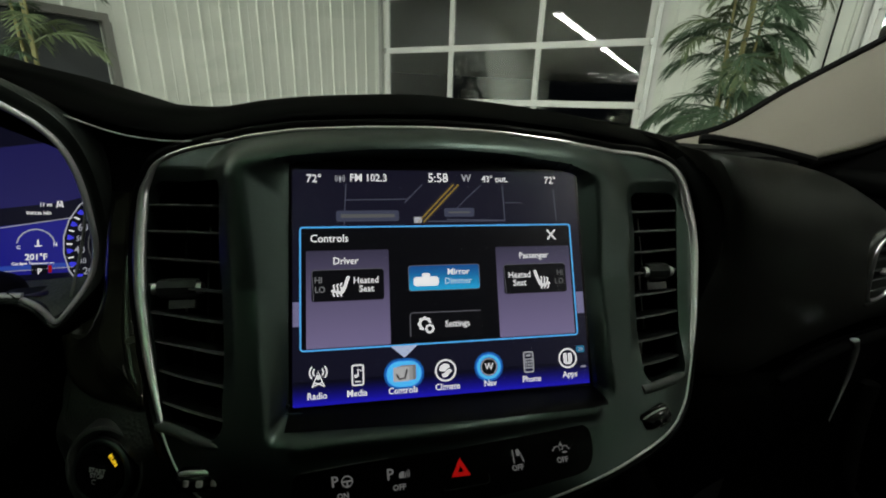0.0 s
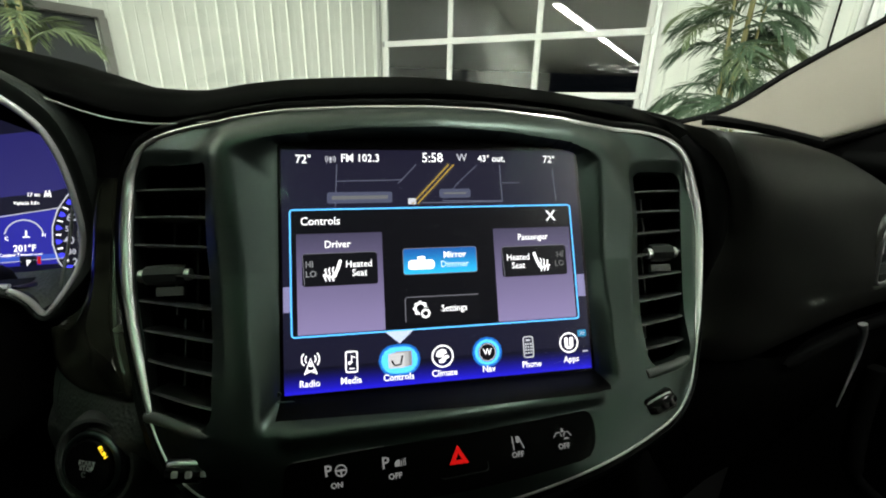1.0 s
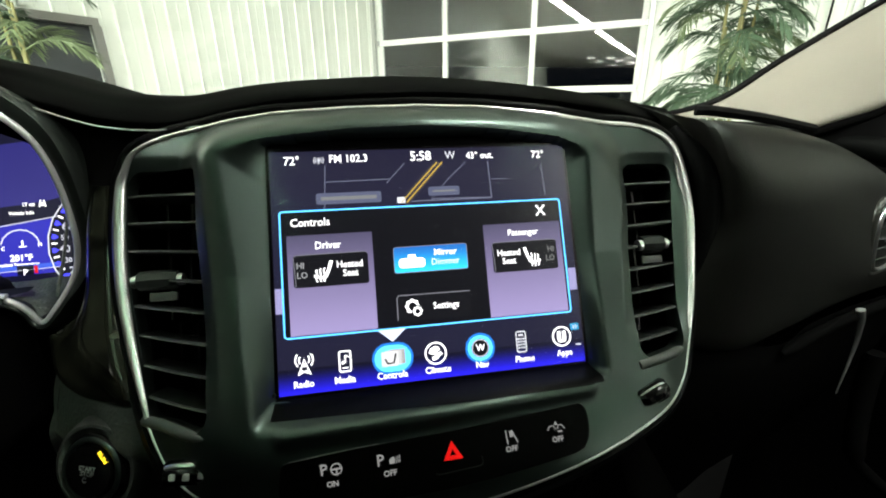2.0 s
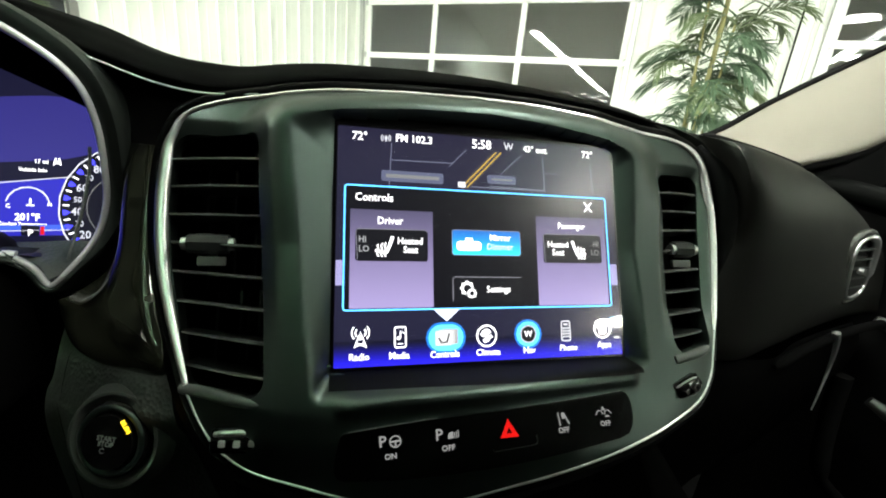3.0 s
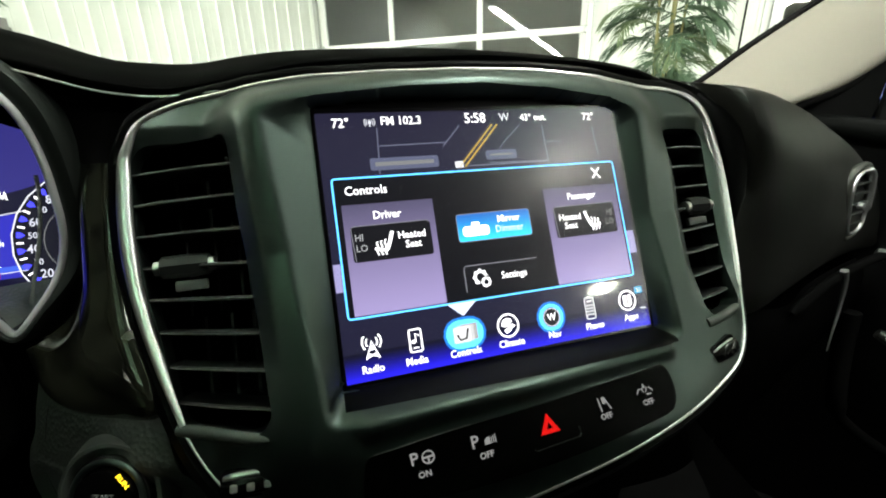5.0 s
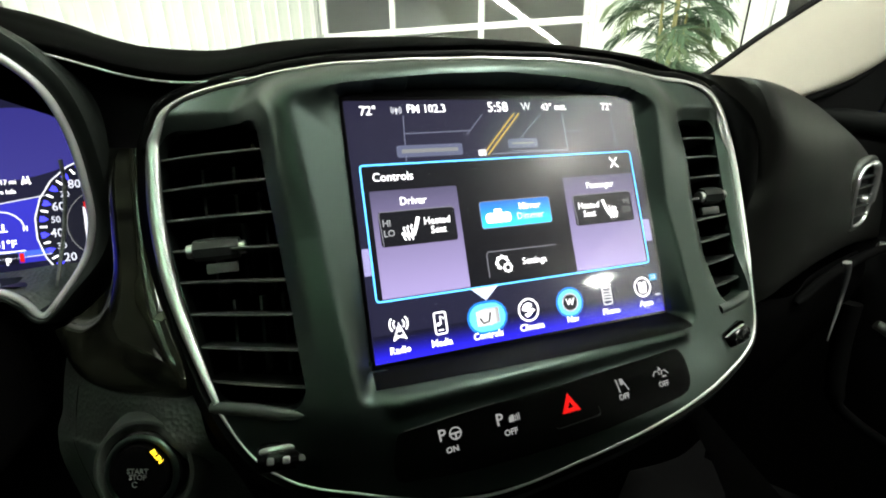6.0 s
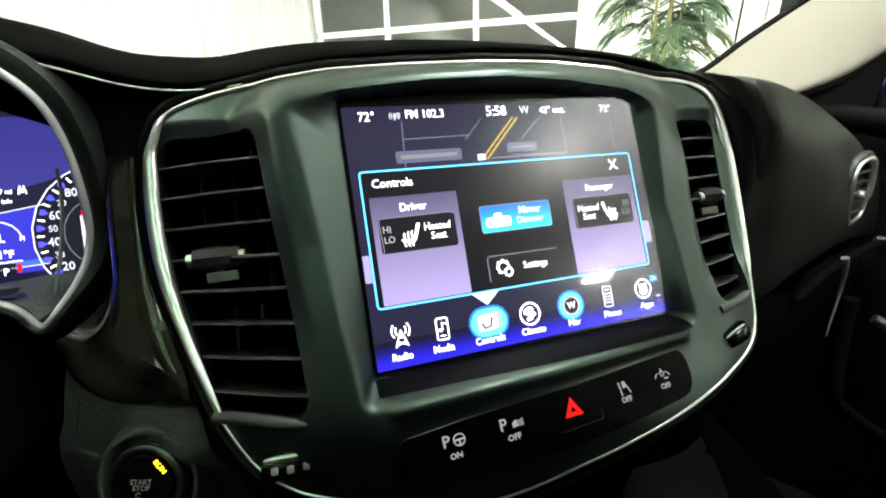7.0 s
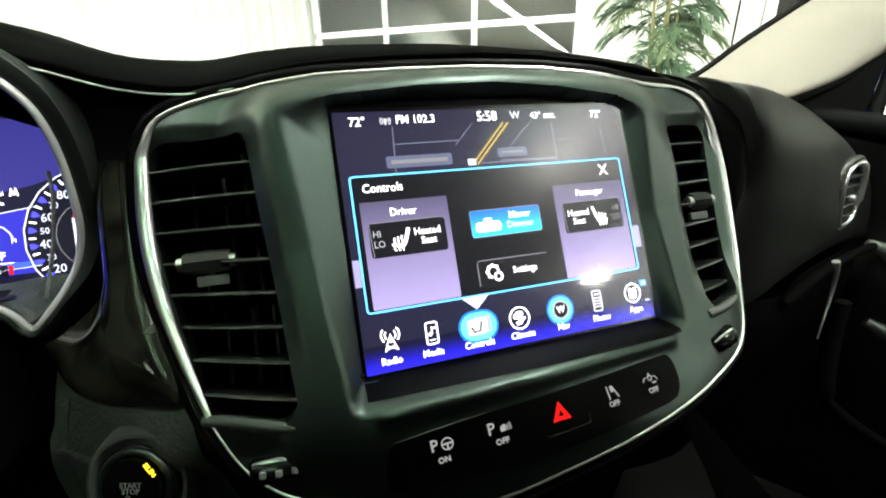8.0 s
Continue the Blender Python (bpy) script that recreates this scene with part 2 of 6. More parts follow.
def patch(net, nu, nv, thick=0.0):
    """A smooth sheet through a net of points; thick: its thickness, behind it."""
    rows = [spline(r, nu) for r in net]
    cols = [spline([r[i] for r in rows], nv) for i in range(len(rows[0]))]
    bm = bmesh.new()
    vs = [[bm.verts.new(p) for p in c] for c in cols]
    for i in range(len(vs) - 1):
        for j in range(len(vs[0]) - 1):
            bm.faces.new((vs[i][j], vs[i + 1][j], vs[i + 1][j + 1], vs[i][j + 1]))
    if thick:
        bmesh.ops.solidify(bm, geom=bm.faces[:], thickness=thick)
    return bm


def poly(points, w0, w1, f=None):
    """A flat plate with the outline points, from w0 to w1; f lifts it to a surface."""
    bm = bmesh.new()
    low = [bm.verts.new((u, v, w0 + (f(u, v) if f else 0))) for u, v in points]
    top = [bm.verts.new((u, v, w1 + (f(u, v) if f else 0))) for u, v in points]
    n = len(points)
    bm.faces.new(top)
    bm.faces.new(low[::-1])
    for i in range(n):
        bm.faces.new((low[i], low[(i + 1) % n], top[(i + 1) % n], top[i]))
    return bm


def rrect(u0, v0, u1, v1, r, k=4):
    out = []
    for cx, cy, a in ((u1 - r, v1 - r, 0), (u0 + r, v1 - r, 90), (u0 + r, v0 + r, 180), (u1 - r, v0 + r, 270)):
        for j in range(k + 1):
            t = radians(a + 90 * j / k)
            out.append((cx + r * math.cos(t), cy + r * math.sin(t)))
    return out


def band(points, width, w0, w1, closed=True):
    """A flat line of that width along the points."""
    bm = bmesh.new()
    n = len(points)
    p = [Vector(q) for q in points]
    L, R = [], []
    for i in range(n):
        a = p[(i + 1) % n] if closed or i + 1 < n else p[i]
        b = p[i - 1] if closed or i > 0 else p[i]
        d = (a - b).normalized()
        s = Vector((-d.y, d.x)) * width / 2
        L.append(p[i] + s)
        R.append(p[i] - s)
    for i in range(n if closed else n - 1):
        j = (i + 1) % n
        lo = [bm.verts.new((*q, w0)) for q in (L[i], L[j], R[j], R[i])]
        hi = [bm.verts.new((*q, w1)) for q in (L[i], L[j], R[j], R[i])]
        bm.faces.new(hi)
        bm.faces.new(lo[::-1])
        for a in range(4):
            b = (a + 1) % 4
            bm.faces.new((lo[a], lo[b], hi[b], hi[a]))
    bmesh.ops.remove_doubles(bm, verts=bm.verts, dist=1e-6)
    return bm


def writing(text, size, bold=0.0, depth=0.00005, align="CENTER"):
    """A bmesh of words in the built-in font, centred on the origin, size: the height of its capitals."""
    c = bpy.data.curves.new("words", "FONT")
    c.body, c.size, c.align_x, c.align_y = text, size / 0.70, align, "CENTER"
    c.extrude, c.offset, c.resolution_u = depth, bold, 2
    ob = bpy.data.objects.new("words", c)
    me = bpy.data.meshes.new_from_object(ob)
    bm = bmesh.new()
    bm.from_mesh(me)
    bpy.data.objects.remove(ob)
    bpy.data.curves.remove(c)
    bpy.data.meshes.remove(me)
    return bm


def moved(bm, *loc, rot=None):
    if rot is not None:
        bm.transform(rot)
    if loc:
        bmesh.ops.translate(bm, vec=loc, verts=bm.verts)
    return bm


# ================= the centre stack =================
OUTLINE = [(-0.1038, -0.1117), (-0.1328, -0.1003), (-0.15, -0.082), (-0.164, -0.054), (-0.178, -0.012), (-0.1832, 0.022), (-0.1832, 0.052), (-0.18, 0.071), (-0.164, 0.0865), (-0.1, 0.0972), (-0.06, 0.1005), (-0.018, 0.1008), (0.03, 0.096), (0.085, 0.0865), (0.146, 0.0812), (0.172, 0.07), (0.1795, 0.046), (0.179, 0.015), (0.163, -0.034), (0.148, -0.062), (0.135, -0.078), (0.1114, -0.092), (0.0538, -0.1075), (0.0041, -0.1171), (-0.0478, -0.1242)]
MOUTH = [(-0.1100, 0.0655), (-0.082, 0.0712), (-0.040, 0.0745), (0.0, 0.0752), (0.040, 0.0735), (0.078, 0.0690), (0.0990, 0.0610), (0.0920, -0.0690), (-0.0930, -0.0765)]
VENT_L = [(-0.1790, 0.0730), (-0.1255, 0.0665), (-0.1130, -0.0745), (-0.1575, -0.0710)]
LEFT_EDGE = [(-0.1570, -0.0715), (-0.1645, -0.0420), (-0.1740, -0.0080), (-0.1792, 0.0250), (-0.1795, 0.0735)]      # bowed along the chrome
HOLE_L = [(-0.1255, 0.0665), (-0.1130, -0.0745)] + LEFT_EDGE
VENT_R = [(0.1300, 0.0560), (0.1730, 0.0575), (0.1460, -0.0590), (0.1105, -0.0640)]
DISP = (-0.0832, -0.0620, 0.0848, 0.0662)
FLOOR = (-0.0850, -0.0635, 0.0866, 0.0735)     # the flat bottom of the mouth


def sd_poly(u, v, pts):
    """Signed distance to a polygon (inside is negative)."""
    d = np.full(u.shape, 1e9)
    s = np.zeros(u.shape, bool)
    for i in range(len(pts)):
        ax, ay = pts[i]
        bx, by = pts[i - 1]
        ex, ey = bx - ax, by - ay
        t = np.clip(((u - ax) * ex + (v - ay) * ey) / (ex * ex + ey * ey), 0, 1)
        d = np.minimum(d, np.hypot(u - ax - t * ex, v - ay - t * ey))
        c = ((ay > v) != (by > v))
        with np.errstate(divide="ignore", invalid="ignore"):
            x = (bx - ax) * (v - ay) / (by - ay + 1e-15) + ax
        s ^= c & (u < x)
    return np.where(s, -d, d)


def shrink(pts, r):
    c = np.mean(pts, axis=0)
    out = []
    for i in range(len(pts)):
        p, a, b = (np.array(q) for q in (pts[i], pts[i - 1], pts[(i + 1) % len(pts)]))
        na, nb = (p - a), (b - p)
        na, nb = np.array([-na[1], na[0]]) / np.hypot(*na), np.array([-nb[1], nb[0]]) / np.hypot(*nb)
        if na @ (c - p) < 0:
            na = -na
        if nb @ (c - p) < 0:
            nb = -nb
        out.append(tuple(p + (na + nb) * r / (1 + na @ nb)))
    return out


def sd_round(u, v, pts, r):
    return sd_poly(u, v, shrink(pts, r)) - r


def smooth01(t):
    t = np.clip(t, 0, 1)
    return t * t * (3 - 2 * t)


def face_w(u, v):
    """The stack's face above the screen's plane."""
    u, v = np.asarray(u, float), np.asarray(v, float)
    base = 0.08 * u - v * (0.28 - 8 * u * u) - 30 * u ** 4
    rim = 0.0095 - 0.14 * np.minimum(v, 0) + 0.04 * np.maximum(v, 0) + 0.04 * np.minimum(u, 0) - 0.05 * np.maximum(u, 0)
    near = 1 - smooth01(sd_round(u, v, MOUTH, 0.007) / (0.036 + 0.020 * smooth01((np.abs(u) - 0.085) / 0.04) * smooth01((0.055 - v) / 0.04)))
    tuck = 7.0 * np.maximum(-0.080 - v, 0) ** 2
    return base * (1 - near) + rim * near - tuck


def stack_w(u, v):
    """The face with the sunken mouth that holds the screen."""
    u, v = np.asarray(u, float), np.asarray(v, float)
    sm = sd_round(u, v, MOUTH, 0.007)
    cu, cv = (FLOOR[0] + FLOOR[2]) / 2, (FLOOR[1] + FLOOR[3]) / 2
    du, dv = np.abs(u - cu) - (FLOOR[2] - FLOOR[0]) / 2, np.abs(v - cv) - (FLOOR[3] - FLOOR[1]) / 2
    sdisp = np.maximum(np.maximum(du, dv), 0)
    r = np.where(sm < 0, -sm / (-sm + sdisp + 1e-9), 0)
    rc = 0.18 + 0.32 * smooth01((-0.035 - v) / 0.025)
    s = np.clip(np.where(r < rc, r * r / (2 * rc), rc / 2 + (r - rc)) / (1 - rc / 2), 0, 1)
    along = 0.0764 - 0.029 * np.maximum(u + 0.079, 0)
    lip = 0.0034 * np.exp(-((v + along) / 0.0046) ** 2) * smooth01((0.084 - np.abs(u)) / 0.008)
    step = 0
    for quad, r in ((HOLE_L, 0.010), (VENT_R, 0.008)):
        near = np.maximum(0.0085 - np.maximum(sd_round(u, v, quad, r), 0), 0)
        step = step + np.where(near < 0.002, 0.15 * near * near / 0.001, 0.6 * (near - 0.001)) * smooth01((v + 0.060) / 0.03)
    return face_w(u, v) * (1 - s) + (-0.0012) * s + lip - step * (1 - s)


def snap(u, v, sd, keep):
    """Moves the grid's points next to an outline onto it."""
    e = 1e-5
    for _ in range(3):
        d = sd(u, v)
        gu, gv = (sd(u + e, v) - d) / e, (sd(u, v + e) - d) / e
        g = np.maximum(gu * gu + gv * gv, 1e-6)
        u, v = np.where(keep, u - d * gu / g, u), np.where(keep, v - d * gv / g, v)
    return u, v


def build_faceplate():
    out = [(p.x, p.y) for p in spline([(*q, 0) for q in OUTLINE], 6, True)]
    step = 0.0013
    us, vs = np.arange(-0.188, 0.190, step), np.arange(-0.122, 0.114, step)
    u, v = np.meshgrid(us, vs, indexing="ij")
    holes = [lambda a, b: sd_round(a, b, HOLE_L, 0.010), lambda a, b: sd_round(a, b, VENT_R, 0.008)]
    outer = lambda a, b: sd_poly(a, b, out)
    good = outer(u, v) < 0
    for h in holes:
        good &= h(u, v) > 0
    cell = good[:-1, :-1] | good[1:, :-1] | good[:-1, 1:] | good[1:, 1:]
    use = np.zeros(u.shape, bool)
    for a, b in ((slice(None, -1), slice(None, -1)), (slice(1, None), slice(None, -1)), (slice(None, -1), slice(1, None)), (slice(1, None), slice(1, None))):
        use[a, b] |= cell
    bad = use & ~good
    near_out = bad & (outer(u, v) >= 0)
    lip = lambda a, b: sd_round(a, b, MOUTH, 0.007)
    near_lip = use & ~bad & (np.abs(lip(u, v)) < 0.5 * step)
    u, v = snap(u, v, outer, near_out)
    for h in holes:
        u, v = snap(u, v, h, bad & ~near_out & (h(u, v) <= 0.0005) & (h(u, v) > -0.01))
    u, v = snap(u, v, lip, near_lip)
    w = stack_w(u, v)
    bm = bmesh.new()
    vert = {}
    for i, j in zip(*np.nonzero(use)):
        vert[i, j] = bm.verts.new((u[i, j], v[i, j], w[i, j]))
    for i, j in zip(*np.nonzero(cell)):
        try:
            bm.faces.new((vert[i, j], vert[i + 1, j], vert[i + 1, j + 1], vert[i, j + 1]))
        except ValueError:
            pass
    bmesh.ops.remove_doubles(bm, verts=bm.verts, dist=0.0002)
    edge = [e for e in bm.edges if e.is_boundary]
    ext = bmesh.ops.extrude_edge_only(bm, edges=edge)
    bmesh.ops.translate(bm, vec=(0, 0, -0.012), verts=[g for g in ext["geom"] if isinstance(g, bmesh.types.BMVert)])
    return bm


stack = thing("center_stack", STACK @ Matrix.Translation((0, -0.115, 0)), "satin charcoal centre stack with chrome outline set in the dashboard", "centre stack")
part("faceplate", build_faceplate(), SATIN, stack, "", STACK)
ringpts = [Vector((p.x, p.y, float(face_w(p.x, p.y)))) for p in spline([(*q, 0) for q in OUTLINE], 8, True)]
part("chrome_trim", sweep(ringpts, [0.0007 + 0.0008 * min(1, max(0, (p.y + (0.085 if p.x < 0 else 0.055)) / 0.05)) for p in ringpts], True, 8, up=(0, 0, 1)), CHROME, stack, "thin chrome outline", STACK)
for side in (-1, 1):
    pts = [p + Vector((0.0014 * -side, 0, 0.0012)) for p in ringpts if p.x * side > 0.143 and (-0.072 if side < 0 else -0.052) < p.y < 0.084]
    pts.sort(key=lambda p: p.y)
    n = len(pts)
    part("chrome_side_strip", sweep(pts, [0.0008 + 0.0030 * math.sin(math.pi * min(1, i / n * 1.02)) ** 0.7 for i in range(n)], False, 12, 0.6), CHROME, stack, "wide satin chrome side strip", STACK)


# black sheet laid over the satin slope, to darken the groove below the screen
apron = bmesh.new()
grid = [[apron.verts.new((u, v, float(stack_w(u, v)) + 0.0004)) for u in np.linspace(-0.0850, 0.0865, 40)] for v in np.linspace(-0.0632, -0.0705, 8)]
for a, b in zip(grid, grid[1:]):
    for i in range(39):
        apron.faces.new((a[i], b[i], b[i + 1], a[i + 1]))
part("groove_dark_sheet", apron, STRIPM, stack, "black sheet that darkens the groove below the screen", STACK)
edge_line = spline([(-0.0850, -0.0600, 0.0004), (-0.0840, -0.0652, 0.0006), (0.0, -0.0662, 0.0008), (0.0850, -0.0668, 0.0008), (0.0895, -0.0640, 0.0008), (0.0892, -0.0560, 0.0006)], 6)
part("bezel_edge", sweep(edge_line, [0.0011] * len(edge_line), False, 8), SATIN, stack, "thin satin edge under the screen", STACK)


def lerp(a, b, t):
    return a + (b - a) * t


def vent_edges(quad, v):
    """Left and right edge of a vent's opening at height v."""
    (ax, ay), (bx, by), (cx, cy), (dx, dy) = quad
    left = float(np.interp(v, [q[1] for q in LEFT_EDGE], [q[0] for q in LEFT_EDGE])) if ax < 0 else lerp(ax, dx, (ay - v) / (ay - dy))
    return left, lerp(bx, cx, (by - v) / (by - cy))


def build_vent(quad, hole, v0, v1, n, clip, tilt):
    """A louvred outlet: dark duct, blades, upright vanes behind them, a thumb slider on one blade."""
    cu = sum(q[0] for q in quad) / 4
    duct = bmesh.new()
    grow = [(cu + (q[0] - cu) * 1.02, q[1]) for q in hole]
    a = [duct.verts.new((x, y, float(face_w(x, y)) - 0.0125)) for x, y in grow]
    b = [duct.verts.new((x * 0.97 + cu * 0.03, y * 0.97, float(face_w(x, y)) - 0.050)) for x, y in grow]
    for i in range(len(a)):
        duct.faces.new((a[i], a[(i + 1) % len(a)], b[(i + 1) % len(a)], b[i]))
    duct.faces.new(b)
    bmesh.ops.solidify(duct, geom=duct.faces[:], thickness=-0.001)
    vent = part("air_vent", duct, DARK, stack, "black louvred air vent with a thumb slider", STACK)
    for k in range(n):
        v = lerp(v0, v1, k / (n - 1))
        l, r = vent_edges(quad, v)
        l, r = l - 0.001, r + 0.001
        lean = lerp(*tilt, k / (n - 1))
        wl, wr = float(face_w(l, v)) - 0.006, float(face_w(r, v + lean)) - 0.006
        bm = bmesh.new()
        rows = []
        for t in np.linspace(0, 1, 9):
            u, w = lerp(l, r, t), lerp(wl, wr, t) + 0.0015 * math.sin(math.pi * t)
            prof = [(-0.0007, 0.0), (0.0, 0.0007), (0.0009, 0.0), (0.0013, -0.006), (0.0010, -0.022), (-0.0004, -0.022), (-0.0009, -0.006)]
            rows.append([bm.verts.new((u, v + y + lean * t, w + z)) for y, z in prof])
        for i in range(len(rows) - 1):
            for j in range(7):
                bm.faces.new((rows[i][j], rows[i][(j + 1) % 7], rows[i + 1][(j + 1) % 7], rows[i + 1][j]))
        bm.faces.new(rows[0][::-1])
        bm.faces.new(rows[-1])
        part("blade", bm, BLADE, vent, "", STACK)
        # highlight on the blade's front edge, drawn as a pale rod
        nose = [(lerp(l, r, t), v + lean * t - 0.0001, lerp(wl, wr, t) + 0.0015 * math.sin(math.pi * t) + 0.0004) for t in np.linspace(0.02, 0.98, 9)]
        part("blade_glint", sweep(nose, [0.00045] * 9, False, 6), EDGE, vent, "", STACK)
        if k == clip:
            um, wm = lerp(l, r, 0.47), lerp(wl, wr, 0.47) + 0.0025
            v = v + lean * 0.5
            h = (r - l) * 0.175
            axle = [(um + h * q, v + 0.0003, wm) for q in np.linspace(-1, 1, 11)]
            part("thumb_slider", sweep(axle, [0.0050 + 0.0007 * math.cos(q * 1.3) for q in np.linspace(-1, 1, 11)], False, 8, 0.95), BLADE, vent, "smooth charcoal thumb slider", STACK)
            for s in (-1, 1):
                part("slider_end", disc(um + s * (h + 0.0012), v, wm + 0.001, 0.0034, 0.0030, (1, 0, 0), 16), CHROME, vent, "chrome slider end cap", STACK)
            part("slider_tab", box(um - 0.006, um + 0.008, v - 0.0115, v - 0.0065, wm - 0.004, wm - 0.001, 0.0006), EDGE, vent, "", STACK)
    for t in (0.3, 0.62, 0.86):
        for k in range(3):
            va, vb = v0 + 0.004 - k * 0.042, v0 - 0.036 - k * 0.042
            l, r = vent_edges(quad, (va + vb) / 2)
            u = lerp(l, r, t)
            w = float(face_w(u, (va + vb) / 2)) - 0.027
            part("vane", box(u - 0.0006, u + 0.0006, vb, va, w - 0.016, w), VANE, vent, "", STACK)
    (dx, dy), (cx, cy) = quad[3], quad[2]
    lip = [Vector((lerp(dx, cx, t), lerp(dy, cy, t) - 0.001, float(face_w(lerp(dx, cx, t), lerp(dy, cy, t))) - 0.001)) for t in np.linspace(-0.03, 1.0, 12)]
    # the light along the sill is put into its paler colour
    part("vent_sill", sweep(lip, [0.0030] * 8 + [0.0029, 0.0026, 0.0018, 0.0006], False, 12, 0.8), SILL, vent, "", STACK)
    return vent


build_vent(VENT_L, HOLE_L, 0.0582, -0.0606, 8, 3, (-0.0104, -0.0046))
build_vent(VENT_R, VENT_R, 0.0420, -0.0535, 8, 3, (0.003, 0.003))

for cx, cy, w, tilt in ((-0.1247, -0.0919, 0.0105, -5), (0.1135, -0.08, 0.0075, 20)):
    z = float(face_w(cx, cy))
    rot = Matrix.Rotation(radians(tilt), 4, "Z")
    slot = part("vent_wheel", moved(poly(rrect(-w - 0.0015, -0.0055, w + 0.0015, 0.0055, 0.002), -0.002, 0.0006), cx, cy, z, rot=rot), GLOSS, stack, "small chrome vent thumb wheel", STACK)
    barrel = [(-w, 0, 0.0006), (-w * 0.55, 0, 0.0022), (0, 0, 0.0027), (w * 0.55, 0, 0.0022), (w, 0, 0.0006)]
    part("wheel_barrel", moved(sweep(spline(barrel, 4), [0.0040] * 17, False, 14, 0.8), cx, cy, z - 0.0012, rot=rot), GLOSS, slot, "gloss black barrel", STACK)
    part("wheel_rim", moved(sweep(spline([(-w, 0.0030, 0.001), (-w * 0.5, 0.0042, 0.0022), (w * 0.5, 0.0042, 0.0022), (w, 0.0030, 0.001)], 4), [0.0012 if cx < 0 else 0.0005] * 13, False, 8), cx, cy, z, rot=rot), CHROME, slot, "", STACK)
    for k in (-1, 0, 1):
        part("wheel_tooth", moved(box(k * w * 0.60 - 0.0014, k * w * 0.60 + 0.0014, -0.0016, 0.0014, 0.0, 0.0056 - 0.0009 * abs(k), 0.0004, 1), cx, cy, z, rot=rot), PRINT if cx < 0 else GLOSS, slot, "", STACK)

# the row of buttons under the screen
strip = [(p.x, p.y) for p in spline([(-0.076, -0.0882, 0), (-0.045, -0.0851, 0), (0, -0.0825, 0), (0.045, -0.08, 0), (0.068, -0.0785, 0)], 4)]
strip += [(p.x, p.y) for p in spline([(0.0702, -0.0795, 0), (0.0715, -0.0825, 0), (0.0710, -0.0885, 0), (0.0690, -0.0940, 0), (0.0655, -0.0980, 0)], 3)] + [(p.x, p.y) for p in spline([(0.06, -0.0996, 0), (0.002, -0.1066, 0), (-0.049, -0.1103, 0), (-0.0780, -0.1106, 0)], 4)] + [(p.x, p.y) for p in spline([(-0.0806, -0.1094, 0), (-0.0818, -0.1055, 0), (-0.0812, -0.0980, 0), (-0.0798, -0.0910, 0), (-0.0784, -0.0888, 0)], 3)]
panel_w = lambda u, v: float(face_w(u, v))


def strip_plate(pts, lift):
    """A thin plate that follows the face inside an outline."""
    bm = bmesh.new()
    c = np.mean(pts, axis=0)
    rows = []
    for s in np.linspace(1.0, 0.0, 7)[:-1]:
        rows.append([bm.verts.new((lerp(c[0], x, s), lerp(c[1], y, s), panel_w(lerp(c[0], x, s), lerp(c[1], y, s)) + lift)) for x, y in pts])
    mid = bm.verts.new((*c, panel_w(*c) + lift))
    n = len(pts)
    for a, b in zip(rows, rows[1:]):
        for i in range(n):
            bm.faces.new((a[i], a[(i + 1) % n], b[(i + 1) % n], b[i]))
    for i in range(n):
        bm.faces.new((rows[-1][i], rows[-1][(i + 1) % n], mid))
    return bm


plate = strip_plate(strip, 0.0012)
ext = bmesh.ops.extrude_edge_only(plate, edges=[e for e in plate.edges if e.is_boundary])
bmesh.ops.translate(plate, vec=(0, 0, -0.003), verts=[g for g in ext["geom"] if isinstance(g, bmesh.types.BMVert)])
buttons = part("button_strip", plate, STRIPM, stack, "gloss black strip of touch buttons", STACK)

# highlight on the strip's upper left edge, drawn as a pale rod
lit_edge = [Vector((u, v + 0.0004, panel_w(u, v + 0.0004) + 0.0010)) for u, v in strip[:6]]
part("strip_edge_glint", sweep(spline(lit_edge, 3), [0.00022] * (len(lit_edge) * 3 - 2), False, 6), EDGE, buttons, "thin pale highlight along the edge", STACK)


def slope_at(u, v):
    e = 0.004
    a, b = (panel_w(u + e, v) - panel_w(u - e, v)) / (2 * e), (panel_w(u, v + e) - panel_w(u, v - e)) / (2 * e)
    x = Vector((1, 0, a)).normalized()
    n = x.cross(Vector((0, 1, b)).normalized()).normalized()
    y = n.cross(x)
    return Matrix(((x.x, y.x, n.x, u), (x.y, y.y, n.y, v), (x.z, y.z, n.z, panel_w(u, v) + 0.0015), (0, 0, 0, 1)))


def on_strip(name, bm, mat, u, v, turn=0.0, label=""):
    bm.transform(slope_at(u, v) @ Matrix.Rotation(radians(turn), 4, "Z"))
    return part(name, bm, mat, buttons, label, STACK)


def wheel_icon(r):
    return join(moved(band([(r * math.cos(a), r * math.sin(a)) for a in np.linspace(0, 2 * math.pi, 20, endpoint=False)], r * 0.22, 0, 0.0002)),
                box(-r, r, -r * 0.12, r * 0.18, 0, 0.0002), box(-r * 0.15, r * 0.15, -r, 0, 0, 0.0002))


ICONLIT = glow("dim_lit_print", (0.62, 0.62, 0.60), 0.30)
HAZARD = glow("hazard_red", (1.0, 0.012, 0.010), 0.42, base=(0.30, 0.006, 0.006))
on_strip("button_letter", writing("P", 0.0050, 0.0001), ICONLIT, -0.0604, -0.093, 5)
on_strip("button_icon", wheel_icon(0.0025), ICONLIT, -0.0546, -0.0929, 5)
on_strip("button_word", writing("ON", 0.0025, 0.0001), ICONLIT, -0.0566, -0.0996, 5)
